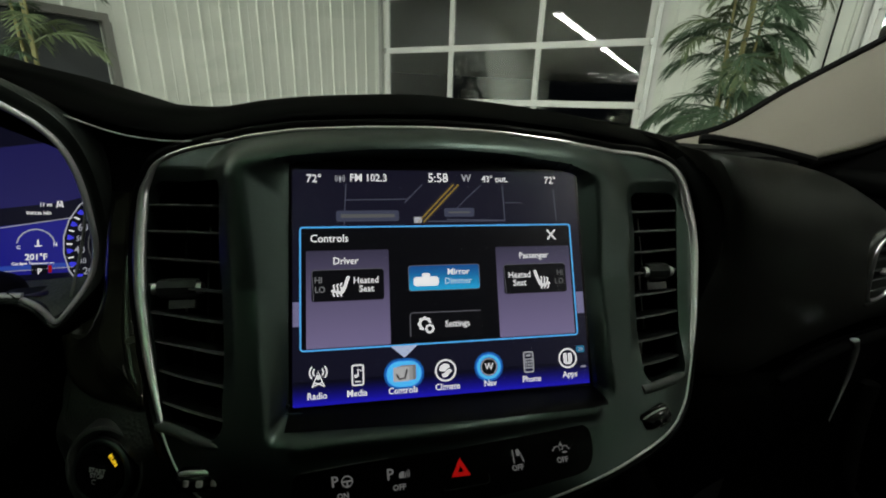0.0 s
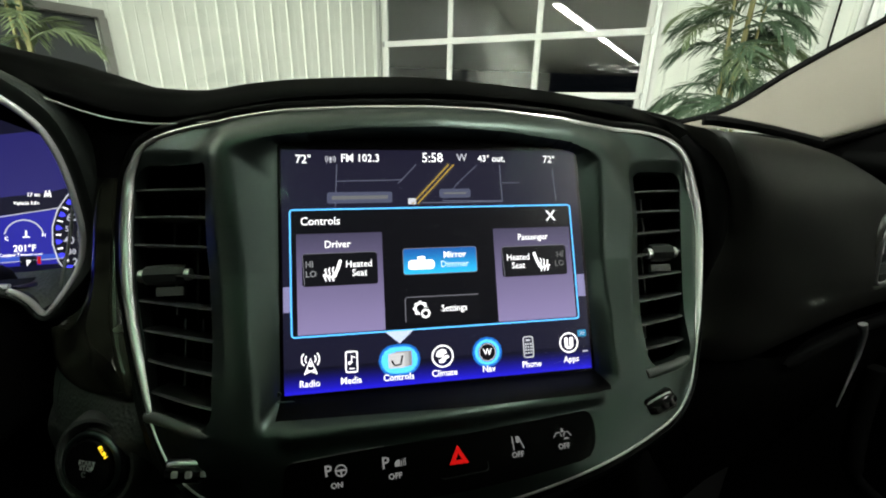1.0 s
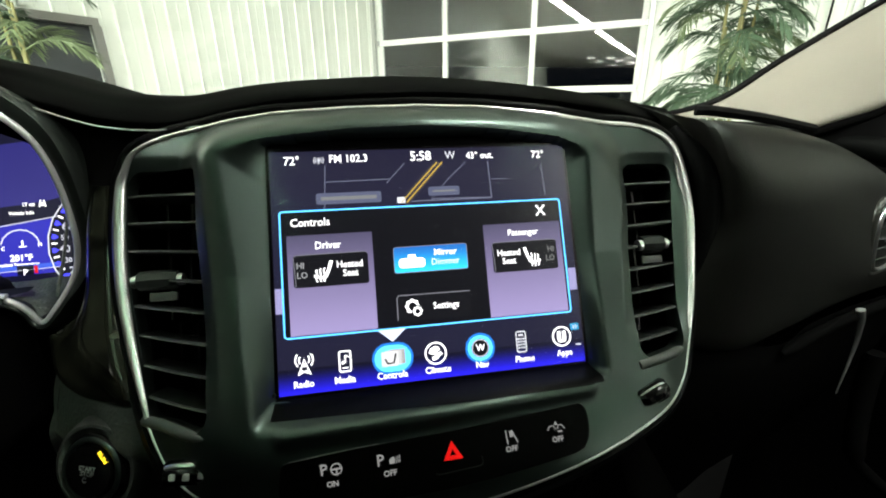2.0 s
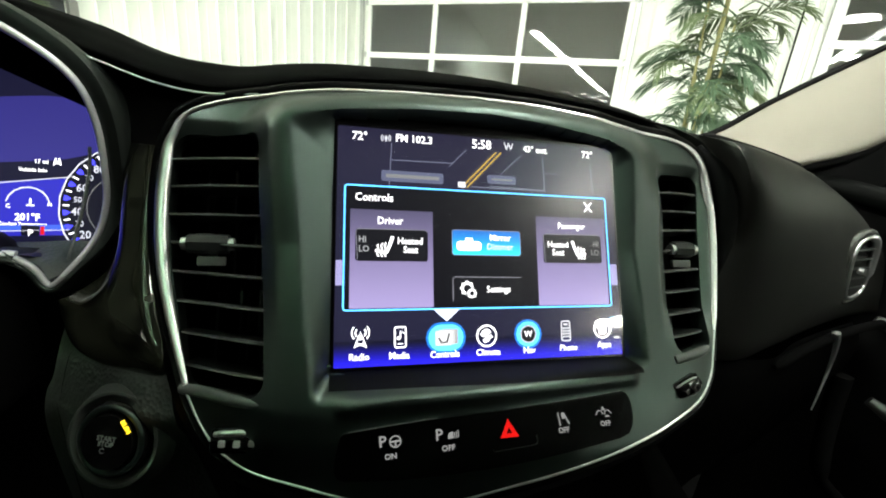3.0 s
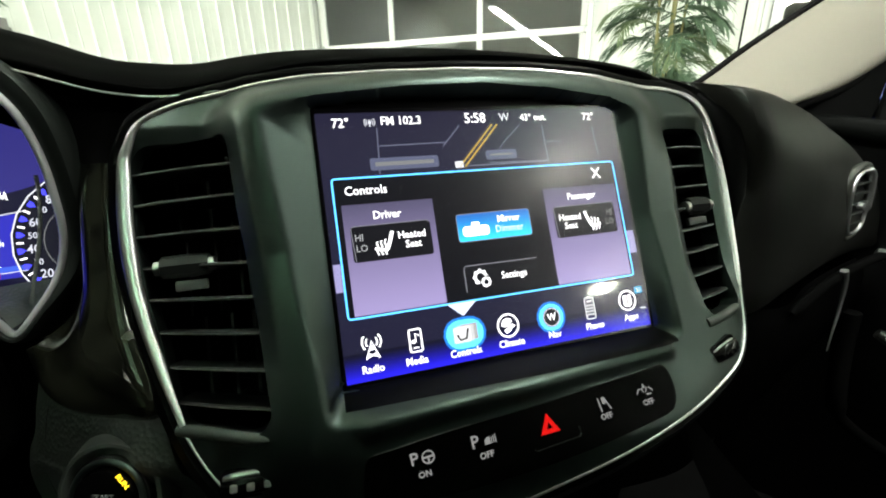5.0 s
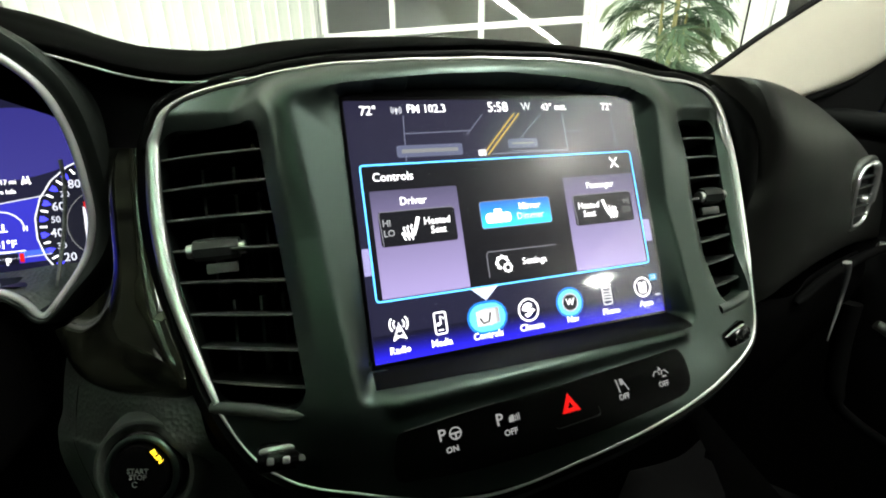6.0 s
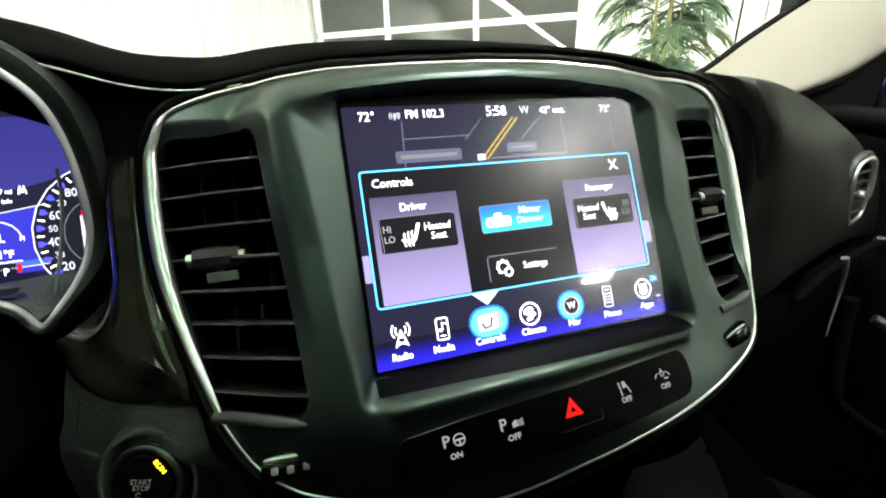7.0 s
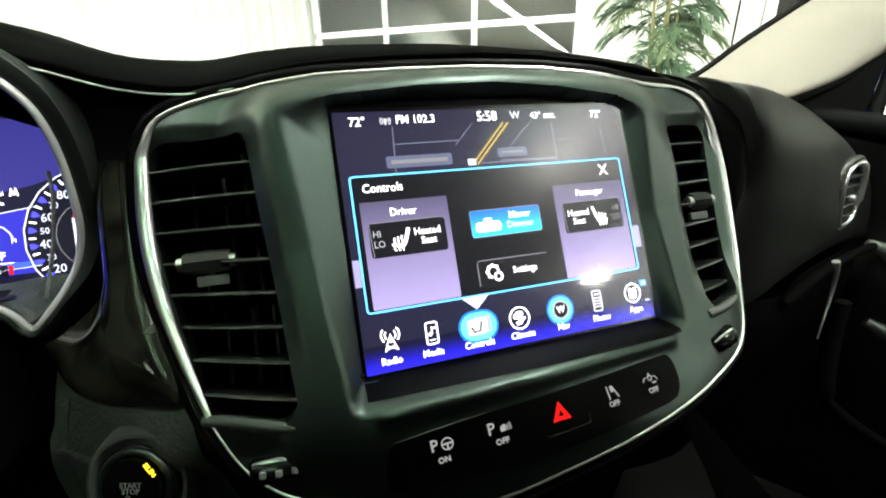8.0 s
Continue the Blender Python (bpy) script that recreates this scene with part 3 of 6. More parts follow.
on_strip("button_letter", writing("P", 0.0050, 0.0001), ICONLIT, -0.0343, -0.0915, 4)
on_strip("button_icon", join(poly([(-0.0019, -0.0016), (0.0006, -0.0016), (0.0006, 0.0012), (-0.0006, 0.0012), (-0.0019, 0.0002)], 0, 0.0002), *[box(0.0010 + 0.0009 * q, 0.0014 + 0.0009 * q, -0.0016, 0.0008 + 0.0004 * q, 0, 0.0002) for q in range(3)]), ICONLIT, -0.0282, -0.0915, 4)
on_strip("button_word", writing("OFF", 0.0025, 0.0001), ICONLIT, -0.03, -0.0973, 4)
on_strip("hazard_triangle", band([(-0.0031, -0.0025), (0.0031, -0.0025), (0, 0.0030)], 0.0036, 0, 0.0003), HAZARD, -0.0002, -0.0911, 2, "red hazard light triangle")
on_strip("hazard_groove", band(rrect(-0.009, -0.0020, 0.014, 0.0030, 0.0018)[11:] + rrect(-0.009, -0.0020, 0.014, 0.0030, 0.0018)[:2], 0.0005, 0, 0.0003, False), BLADE, -0.0002, -0.0976, 5)
on_strip("button_icon", join(box(-0.0026, -0.0020, -0.003, 0.003, 0, 0.0002), moved(box(-0.0003, 0.0003, -0.003, 0.003, 0, 0.0002), 0.0018, 0, 0, rot=Matrix.Rotation(0.35, 4, "Z")), box(-0.0006, 0.0010, 0.0000, 0.0028, 0, 0.0002)), ICONLIT, 0.0293, -0.0885, 2)
on_strip("button_word", writing("OFF", 0.0024, 0.0001), ICONLIT, 0.0287, -0.0935, 2)
on_strip("button_icon", join(band([(-0.0045, -0.0010), (-0.0030, 0.0008), (-0.0010, 0.0008), (-0.0004, -0.001)], 0.0005, 0, 0.0002, False), band([(0.0006, -0.001), (0.0015, 0.0008), (0.0034, 0.0008), (0.0046, -0.001)], 0.0005, 0, 0.0002, False), poly([(-0.0006, 0.001), (0.0014, 0.001), (0.0004, 0.0030)], 0, 0.0002), box(0.0006, 0.0030, -0.0024, -0.0016, 0, 0.0002)), ICONLIT, 0.0528, -0.0873, 0)
on_strip("button_word", writing("OFF", 0.0024, 0.0001), ICONLIT, 0.0527, -0.0924, 0)

# ================= the touchscreen =================
screen = thing("touchscreen", STACK @ Matrix.Translation((0, -0.062, 0)), "lit colour touchscreen with a seat and mirror menu over a map", "touchscreen")
MM = 0.001
WHITE = glow("display_white", (1.0, 1.0, 1.0), 1.6)
SOFTW = glow("display_soft_white", (0.80, 0.82, 0.88), 0.9)
DIMG = glow("display_dim_grey", (0.35, 0.36, 0.36), 0.5)
NAVY = glow_blend("display_map_navy", (0.012, 0.012, 0.030), (0.014, 0.013, 0.030), 1.0, -0.02, 0.14)
ROADG = glow("display_road_grey", (0.13, 0.14, 0.20), 1.0)
YELLOW = glow("display_road_yellow", (0.55, 0.36, 0.06), 0.9)
PURPLE = glow_blend("display_panel_violet", (0.30, 0.25, 0.46), (0.06, 0.055, 0.10), 1.0, 0.032, 0.085)
BOXBG = glow("display_menu_black", (0.004, 0.004, 0.006), 1.0)
CYAN = glow("display_frame_blue", (0.10, 0.48, 1.0), 1.7)
BTN = glow("display_button_black", (0.006, 0.006, 0.008), 1.0)
BTNEDGE = glow("display_button_edge", (0.26, 0.26, 0.30), 0.8)
AZURE = glow_blend("display_button_azure", (0.03, 0.55, 1.0), (0.015, 0.10, 0.40), 1.15, 0.059, 0.074, 1.6)
BAR = glow_blend("display_bar_blue", (0.02, 0.015, 0.75), (0.006, 0.006, 0.016), 1.0, 0.001, 0.0127, 2.0)
HALO = glow("display_halo_blue", (0.08, 0.50, 1.0), 1.8)
HALO2 = glow("display_halo_deep", (0.02, 0.20, 0.75), 1.0)
SLIVER = glow("display_sliver_violet", (0.30, 0.28, 0.50), 1.0)
LABELG = glow("display_label_grey", (0.09, 0.10, 0.16), 1.0)


def ui(name, bm, mat, u=0.0, v=0.0, layer=1, label="", under=None):
    """Places a piece of the display, in millimetres from its middle; under: the panel or button that it belongs to."""
    bmesh.ops.translate(bm, vec=(u * MM, v * MM, 0.00012 * layer), verts=bm.verts)
    return part(name, bm, mat, under or screen, label, STACK, smooth=False)


def rect(u0, v0, u1, v1, r=0.0):
    pts = rrect(u0 * MM, v0 * MM, u1 * MM, v1 * MM, max(r, 0.01) * MM)
    return poly(pts, 0, 0.00004)


def line(pts, width):
    return band([(a * MM, b * MM) for a, b in pts], width * MM, 0, 0.00004, False)


def outline(u0, v0, u1, v1, r, width):
    return band(rrect(u0 * MM, v0 * MM, u1 * MM, v1 * MM, r * MM), width * MM, 0, 0.00004)


def circle(r, width=None, k=28):
    pts = [(r * MM * math.cos(a), r * MM * math.sin(a)) for a in np.linspace(0, 2 * math.pi, k, endpoint=False)]
    return band(pts, width * MM, 0, 0.00004) if width else poly(pts, 0, 0.00004)


def words(text, size, bold=0.10):
    bm = writing(text, size * MM, bold * MM * 0.6, 0.00002)
    bmesh.ops.scale(bm, vec=(0.92, 1, 1), verts=bm.verts)
    return bm


mapview = ui("display_panel", poly(rrect(*DISP, 0.001), -0.0006, 0), NAVY, 0, 0, 0)
for pts, wd in (([(-54.2, 58.1), (-55.6, 33.5)], 0.5), ([(-54.5, 48.7), (-19.1, 49.2)], 0.5), ([(-10.8, 58), (-21.5, 47)], 0.5), ([(13.4, 47.9), (24.6, 57.8)], 0.5), ([(13.4, 47.9), (3, 37), (38, 36.3)], 0.5),
                ([(37.7, 57.7), (38.1, 36)], 0.6), ([(38.9, 47), (49.2, 46.9)], 0.4), ([(70.2, 54.9), (71, 36)], 0.5), ([(-10, 36), (38, 36)], 0.6)):
    ui("map_street", line(pts, wd), ROADG, layer=1, under=mapview)
ui("map_highway", line([(9.2, 57.9), (-12.5, 35.5)], 5.4), glow("display_road_dark", (0.035, 0.032, 0.04), 1.0), layer=1, under=mapview)
for s in (-1.0, 1.0):
    ui("map_highway_line", line([(9.2 + s * 1.5, 57.9), (-12.5 + s * 1.5, 35.5)], 0.75), YELLOW, layer=2, under=mapview)
for a, b, c, d in ((-59.8, 36.4, -24.9, 42.6), (1.5, 38.6, 19.5, 43.8)):
    ui("map_label_box", rect(a, b, c, d, 1.2), LABELG, layer=2, under=mapview)
    ui("map_label_bar", rect(a + 2.5, b + 2.1, c - 2.5, d - 2.1, 0.3), DIMG, layer=3, under=mapview)
ui("map_route_shield", rect(-16.3, 35.2, -11.8, 38.6, 0.6), SOFTW, layer=2, under=mapview)
ui("temperature_reading", words("72°", 4.6), WHITE, -71.6, 60.8, 2)
ui("antenna_icon", join(line([(0, -2.2), (0, 1.4)], 0.6), circle(0.8), *[band([(s * r * MM * math.cos(a), r * MM * math.sin(a)) for a in np.linspace(-0.8, 0.8, 6)], 0.4 * MM, 0, 0.00004, False) for r in (1.6, 2.6) for s in (-1, 1)]), SOFTW, -57.4, 61.0, 2)
ui("radio_station", words("FM 102.3", 4.3), WHITE, -41.5, 61.4, 2)
ui("clock_reading", words("5:58", 5.4), WHITE, -1.4, 61.6, 2)
ui("compass_reading", words("W", 4.3), SOFTW, 15.6, 61.7, 2)
ui("outside_temperature", words("43° out.", 3.8), WHITE, 33.2, 61.2, 2)
ui("temperature_reading", words("72°", 4.3), WHITE, 68.6, 60.7, 2)
ui("map_sliver", rect(-83.0, -20.3, -79.6, -7.2), SLIVER, layer=1, under=mapview)
ui("map_sliver", rect(80.0, -20.8, 84.6, -8.0), SLIVER, layer=1, under=mapview)
menu = ui("menu_box", rect(-79, -33.2, 79, 33.2, 1.6), BOXBG, layer=3)
ui("menu_frame", outline(-79, -33.2, 79, 33.2, 1.6, 0.85), CYAN, layer=5, under=menu)
ui("driver_panel", rect(-76, -32.3, -31.4, 20.2, 0.4), PURPLE, layer=4)
ui("passenger_panel", rect(31.2, -32.3, 77.6, 20.2, 0.4), PURPLE, layer=4)
ui("menu_title", words("Controls", 4.3), WHITE, -63.5, 26.8, 5, under=menu)
ui("close_cross", join(line([(-2.6, -3), (2.6, 3)], 0.95), line([(-2.6, 3), (2.6, -3)], 0.95)), WHITE, 66.6, 27.1, 5, under=menu)
ui("panel_title", words("Driver", 3.9), WHITE, -55.0, 14.2, 5)
ui("panel_title", words("Passenger", 3.5), WHITE, 54.6, 14.7, 5)


MIDG = glow("display_mid_grey", (0.40, 0.41, 0.42), 0.8)


def seat_icon(s):
    """A slanted chair with three rising heat lines."""
    return join(line([(s * 2.8, 5.4), (s * 1.2, 0.6), (s * -0.6, -3.2)], 1.7), line([(s * -0.4, -3.6), (s * -3.0, -3.2), (s * -6.4, -2.2)], 1.2),
                *[line([(s * (-0.9 - 1.9 * k), -5.6), (s * (-1.7 - 1.9 * k), -3.8), (s * (-0.9 - 1.9 * k), -1.6), (s * (-1.5 - 1.9 * k), 0.4), (s * (-0.8 - 1.9 * k), 2.0 - 0.5 * k)], 0.75) for k in range(3)])


for s, cu, a in ((1, -53.8, -73.3), (-1, 54.7, 35.2)):
    seatb = ui("seat_button", rect(a, -7.6, a + 39, 9.7, 1.6), BTN, layer=5)
    ui("seat_button_edge", line([(a + 1.2, -7.0), (a + 0.3, 8.6), (a + 1.6, 9.6), (a + 37.4, 9.7), (a + 38.8, 8.6)], 0.35), BTNEDGE, layer=6, under=seatb)
    ui("level_word", words("HI", 3.3, 0.1), MIDG if s > 0 else DIMG, cu - s * 15.8, 3.9, 6, under=seatb)
    ui("level_word", words("LO", 3.3, 0.1), MIDG if s > 0 else DIMG, cu - s * 15.0, -1.2, 6, under=seatb)
    ui("seat_icon", seat_icon(s), WHITE, cu - s * 2.6, 0.4, 6, under=seatb)
    ui("button_word", words("Heated", 3.6), WHITE, cu + s * 9.7, 3.3, 6, under=seatb)
    ui("button_word", words("Seat", 3.6), WHITE, cu + s * 9.9, -1.4, 6, under=seatb)
mirrorb = ui("mirror_button", rect(-20.5, -3.7, 20.6, 10.5, 1.4), AZURE, layer=5)
ui("mirror_button_edge", outline(-20.5, -3.7, 20.6, 10.5, 1.4, 0.35), BTNEDGE, layer=6, under=mirrorb)
ui("mirror_icon", join(rect(-7.2, -3.0, 7.2, 2.2, 1.8), rect(-2.2, 2.0, 2.2, 4.2, 0.6)), WHITE, -10.6, 1.9, 6, under=mirrorb)
ui("button_word", words("Mirror", 3.6), WHITE, 8.2, 6.4, 6, under=mirrorb)
ui("button_word", words("Dimmer", 3.6), glow("display_word_azure", (0.55, 0.8, 1.0), 1.4), 8.0, 1.2, 6, under=mirrorb)
settingb = ui("settings_button", rect(-20.5, -30.2, 20.6, -15.9, 1.4), BTN, layer=5)
ui("settings_button_edge", line([(-20.4, -29), (-20.4, -17.2), (-19.2, -15.9), (20.4, -16.2)], 0.5), BTNEDGE, layer=6, under=settingb)
gear = lambda r, wd: join(circle(r, wd), *[line([(r * 0.92 * math.cos(a), r * 0.92 * math.sin(a)), (r * 1.42 * math.cos(a), r * 1.42 * math.sin(a))], r * 0.42) for a in np.arange(8) * math.pi / 4])
ui("gear_icon", gear(2.9, 1.3), WHITE, -12.2, -22.2, 6, under=settingb)
ui("gear_icon", circle(3.4), BTN, -9.6, -25.0, 7, under=settingb)
ui("gear_icon", gear(1.9, 1.0), WHITE, -9.6, -25.0, 8, under=settingb)
ui("button_word", words("Settings", 3.5), WHITE, 6.4, -23.0, 6, under=settingb)
bar = ui("bottom_bar", rect(-83.0, -61.8, 84.6, -49.0), BAR, layer=1)
ui("menu_pointer", poly([(-31.7 * MM, -33.4 * MM), (-24.2 * MM, -40 * MM), (-16.6 * MM, -33.4 * MM)], 0, 0.00004), glow("display_pointer", (0.62, 0.72, 0.98), 1.2), layer=5)
for cu, cv in ((-24.6, -48.6), (23.5, -48.2)):
    w = 11.0 if cu < 0 else 8.4
    ui("halo_outer", rect(cu - w, cv - 8.2, cu + w, cv + 8.2, 8.1), HALO2, layer=2)
    ui("halo", rect(cu - w + 1.3, cv - 6.9, cu + w - 1.3, cv + 6.9, 6.8), HALO, layer=3)
for text, u, v in (("Radio", -70.6, -56.9), ("Media", -50.0, -57.0), ("Controls", -25.4, -57.4), ("Climate", -0.8, -57.3), ("Nav", 23.8, -57.3), ("Phone", 48.6, -56.8), ("Apps", 72.4, -55.9)):
    ui("menu_word", words(text, 3.4), WHITE, u, v, 5, under=bar)
arc = lambda r, a, b, wd: band([(r * MM * math.cos(t), r * MM * math.sin(t)) for t in np.linspace(a, b, 9)], wd * MM, 0, 0.00004, False)
ui("radio_mast_icon", join(line([(-3, -5), (0, 3), (3, -5)], 0.8), line([(-2, -2.6), (2.2, -4.2)], 0.6), line([(2, -2.6), (-2.2, -4.2)], 0.6), line([(-1.2, 0), (1.2, 0)], 0.5), circle(1.1),
                           *[moved(arc(r, a - 0.75, a + 0.75, 0.75), 0, 2.6 * MM, 0) for r in (2.6, 4.4) for a in (0, math.pi)]), WHITE, -70.0, -47.2, 5)
ui("media_player_icon", join(outline(-2.9, -5.2, 2.9, 5.2, 1.0, 0.8), rect(-1.9, -1.4, -0.1, 0.4, 0.8), line([(0.1, -0.6), (0.1, 3.2), (2, 2)], 0.7), line([(-1.4, -3.4), (1.4, -3.4)], 0.6)), WHITE, -49.5, -47.5, 5)
for k in (2, 1, 0):
    ui("card_icon", rect(-6.2 + k * 1.9, -4.0 + k * 0.3, 2.6 + k * 1.9, 3.6 + k * 0.5, 0.7), glow("display_card_%s" % "abc"[k], (0.75 - 0.2 * k,) * 3, 1.0), -24.4, -48.6, 6 - k)
ui("card_seat_icon", line([(-4.4, 0), (-3.0, -2.6), (0.2, -2.2), (1.4, 2.4)], 1.0), BTN, -24.4, -48.6, 7)
swirl = [poly([(x * MM, y * MM) for x, y in lobe], 0, 0.00004) for lobe in (((-3.8, 0.4), (-2.8, 2.6), (-0.6, 3.8), (1.8, 3.2), (2.4, 1.6), (0.6, 0.8), (-0.4, -0.6), (-2.2, -0.4)), ((-1.6, -3.8), (-2.4, -2.0), (-0.6, -1.4), (0.8, 0.2), (2.6, 0.6), (3.8, -0.6), (2.0, -1.6), (0.8, -3.2)))]
ui("climate_icon", join(circle(5.6, 0.9), *swirl), WHITE, -1.5, -48.4, 5)
ui("compass_icon", circle(5.2), BTN, 23.5, -48.2, 5)
ui("compass_icon_ring", circle(4.6, 0.5), SOFTW, 23.5, -48.2, 6)
ui("compass_icon_letter", words("W", 3.6), WHITE, 23.5, -48.2, 6)
ui("phone_icon", join(outline(-2.7, -5.6, 2.7, 5.6, 1.1, 0.7), rect(-1.4, 3.2, 1.4, 4.2), *[rect(a - 0.5, b - 0.45, a + 0.5, b + 0.45) for a in (-1.5, 0, 1.5) for b in (1.6, 0, -1.6, -3.2)]), SOFTW, 47.3, -47.2, 5)
ui("apps_icon", join(circle(5.3, 0.9), rect(-2.6, -2.6, -0.6, 3.0, 0.6), rect(0.4, -2.6, 2.6, 3.0, 0.6), rect(-1.8, -3.4, 1.8, -2.2, 0.5)), WHITE, 71.6, -46.6, 5)
ui("apps_badge", rect(-2.6, -1.9, 2.6, 1.9, 0.6), glow("display_badge", (0.03, 0.30, 0.55), 1.0), 80.0, -41.8, 4)
ui("apps_badge_arrows", join(line([(-1.2, 1), (0, 0), (-1.2, -1)], 0.45), line([(0.3, 1), (1.5, 0), (0.3, -1)], 0.45)), SOFTW, 80.0, -41.8, 5)
ui("more_dots", rect(-1.6, -0.4, 1.6, 0.4), SOFTW, 81.2, -52.0, 4)
glass = ui("screen_glass", poly(rrect(DISP[0] - 0.001, DISP[1] - 0.001, DISP[2] + 0.001, DISP[3] + 0.001, 0.001), 0, 0.00004), SCREENGLASS, 0, 0, 14, "anti-glare glass")
glass.visible_shadow = False
part("black_border", poly(rrect(FLOOR[0], FLOOR[1], FLOOR[2], FLOOR[3], 0.002), -0.0011, -0.0004), BORDER, screen, "black border", STACK)

# ================= the dashboard =================
dash = thing("dashboard", CAR @ Matrix.Translation((0, 0.1, -0.3)), "black soft-touch dashboard with gloss dark wood trim", "dashboard")
CREST = [(-0.60, 0.100), (-0.45, 0.122), (-0.33, 0.124), (-0.27, 0.113), (-0.237, 0.106), (-0.211, 0.0975), (-0.190, 0.0925), (-0.165, 0.0908), (-0.145, 0.0915), (-0.119, 0.0965), (-0.089, 0.1005), (-0.051, 0.1035),
         (-0.012, 0.1055), (0.023, 0.1050), (0.073, 0.1010), (0.120, 0.0955), (0.169, 0.0880), (0.215, 0.0800)]


def stack_xyz(u, v, w):
    return Vector((float(u), 0, 0)) + float(v) * EV + float(w) * EW


FRONT = [Vector(q) for q in ((-0.60, 0.125, 0.082), (-0.45, 0.120, 0.105), (-0.33, 0.112, 0.107), (-0.265, 0.098, 0.0945), (-0.240, 0.088, 0.0890), (-0.215, 0.0776, 0.0828), (-0.198, 0.072, 0.0776), (-0.184, 0.0726, 0.0736), (-0.1666, 0.0745, 0.0711), (-0.1487, 0.073, 0.0712), (-0.1296, 0.0706, 0.0737))]
FRONT += [stack_xyz(u, v + 0.006, float(face_w(u, v)) - 0.003) for u, v in OUTLINE[9:15]] + [Vector((0.190, 0.088, 0.0665)), Vector((0.215, 0.094, 0.066))]
FRONT = spline(FRONT, 8)


def pad_front(x):
    """Where the pad's lower front edge runs, over the stack and the trim."""
    return Vector((x, *(float(np.interp(x, [q.x for q in FRONT], [q[k] for q in FRONT])) for k in (1, 2))))


net = []
xs = [c[0] for c in CREST]
crest_y = [0.12 + 0.03 * math.exp(-(x / 0.09) ** 2) for x in xs]
front = [pad_front(x) for x in xs]
net.append([(x, f.y + 0.020, f.z - 0.012) for x, f in zip(xs, front)])
net.append([(x, f.y + 0.004, f.z + 0.001) for x, f in zip(xs, front)])
net.append([(x, f.y + 0.006, f.z + 0.0065) for x, f in zip(xs, front)])
net.append([(x, lerp(f.y, y, 0.45), lerp(f.z, z, 0.45) + 0.0045) for x, f, y, z in zip(xs, front, crest_y, [c[1] for c in CREST])])
net.append([(x, y, z) for x, y, z in zip(xs, crest_y, [c[1] for c in CREST])])
net.append([(x, y + 0.06, z - 0.002) for x, y, z in zip(xs, crest_y, [c[1] for c in CREST])])
net.append([(x, 0.42, 0.070) for x in xs])
part("top_pad", patch(net, 4, 5, 0.004), PAD, dash, "black grained soft pad")
# gloss fillet between chrome and pad
fill = [Vector((p.x * 1.012, 0, 0)) + (p.y + 0.0036) * EV + (p.z - 0.0030) * EW for p in ringpts if p.y > 0.06]
fill.sort(key=lambda p: p.x)
part("gloss_fillet", sweep(fill, [0.0036] * len(fill), False, 10, 1.0, (0, -1, 0)), STRIPM, dash, "gloss black fillet round the centre stack")
# outer gloss skirt all round the stack
skirt = bmesh.new()
rows = []
for k, (out, w) in enumerate(((0.0, -0.002), (0.004, -0.001), (0.009, -0.006), (0.011, -0.030))):
    row = []
    n = len(ringpts)
    for i, p in enumerate(ringpts):
        d = (ringpts[(i + 1) % n] - ringpts[i - 1]).normalized()
        nrm = Vector((-d.y, d.x, 0)).normalized()
        if nrm.dot(Vector((p.x, p.y, 0))) < 0:
            nrm = -nrm
        q = p + nrm * out
        row.append(skirt.verts.new(stack_xyz(q.x, q.y, p.z + w)))
    rows.append(row)
for a, b in zip(rows, rows[1:]):
    for i in range(len(a)):
        skirt.faces.new((a[i], a[(i + 1) % len(a)], b[(i + 1) % len(a)], b[i]))
part("stack_skirt", skirt, STRIPM, dash, "gloss black skirt round the centre stack")
# bright line under the pad
edge = [q + Vector((0, -0.0008, -0.0006)) for q in FRONT if -0.40 < q.x < -0.128]
part("bright_line", sweep(edge, [0.0006] * len(edge), False, 8), CHROME, dash, "thin bright line under the pad")
# gloss wood between cluster and stack
def left_of_ring(v):
    """A point on the skirt beside the chrome outline at height v."""
    q = min((p for p in ringpts if p.x < -0.09), key=lambda p: abs(p.y - v))
    return stack_xyz(q.x - 0.0075, q.y, q.z - 0.006)


LOW = [Vector(q) for q in ((-0.168, 0.016, -0.0785), (-0.1745, 0.010, -0.0791), (-0.1935, 0.021, -0.0822), (-0.2196, 0.040, -0.0869), (-0.2405, 0.060, -0.0855), (-0.2603, 0.090, -0.0755))]
REACH = {0.066: 0.0, 0.045: 0.0, 0.022: 0.0, -0.005: 0.08, -0.030: 0.4, -0.050: 0.8}      # how far the panel runs on below the gauges
side_rows = []
for v, k in REACH.items():
    q = left_of_ring(v)
    row = [q + Vector(o) for o in ((0.006, 0.010, 0), (0, 0, 0), (-0.008, 0.001, 0), (-0.016, 0.006, 0), (-0.021, 0.018, 0), (-0.024, 0.055, 0))]
    side_rows.append([p.lerp(Vector((e.x, e.y - 0.006, p.z)), k * min(1, i / 3)) for i, (p, e) in enumerate(zip(row, LOW))])
side_rows.append([e + Vector((0, -0.0035, 0.0075)) for e in LOW])
side_rows.append(LOW)
side_rows.append([e + Vector((0.001, 0.010, -0.002)) for e in LOW])
top_rows = [[pad_front(x) + Vector((0, 0.006 + dy, -0.003 - dz)) for x in (-0.130, -0.160, -0.180, -0.205, -0.245, -0.33)] for dy, dz in ((0.006, 0.0), (0.010, 0.012))]
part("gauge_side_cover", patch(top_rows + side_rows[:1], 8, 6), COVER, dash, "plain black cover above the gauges")
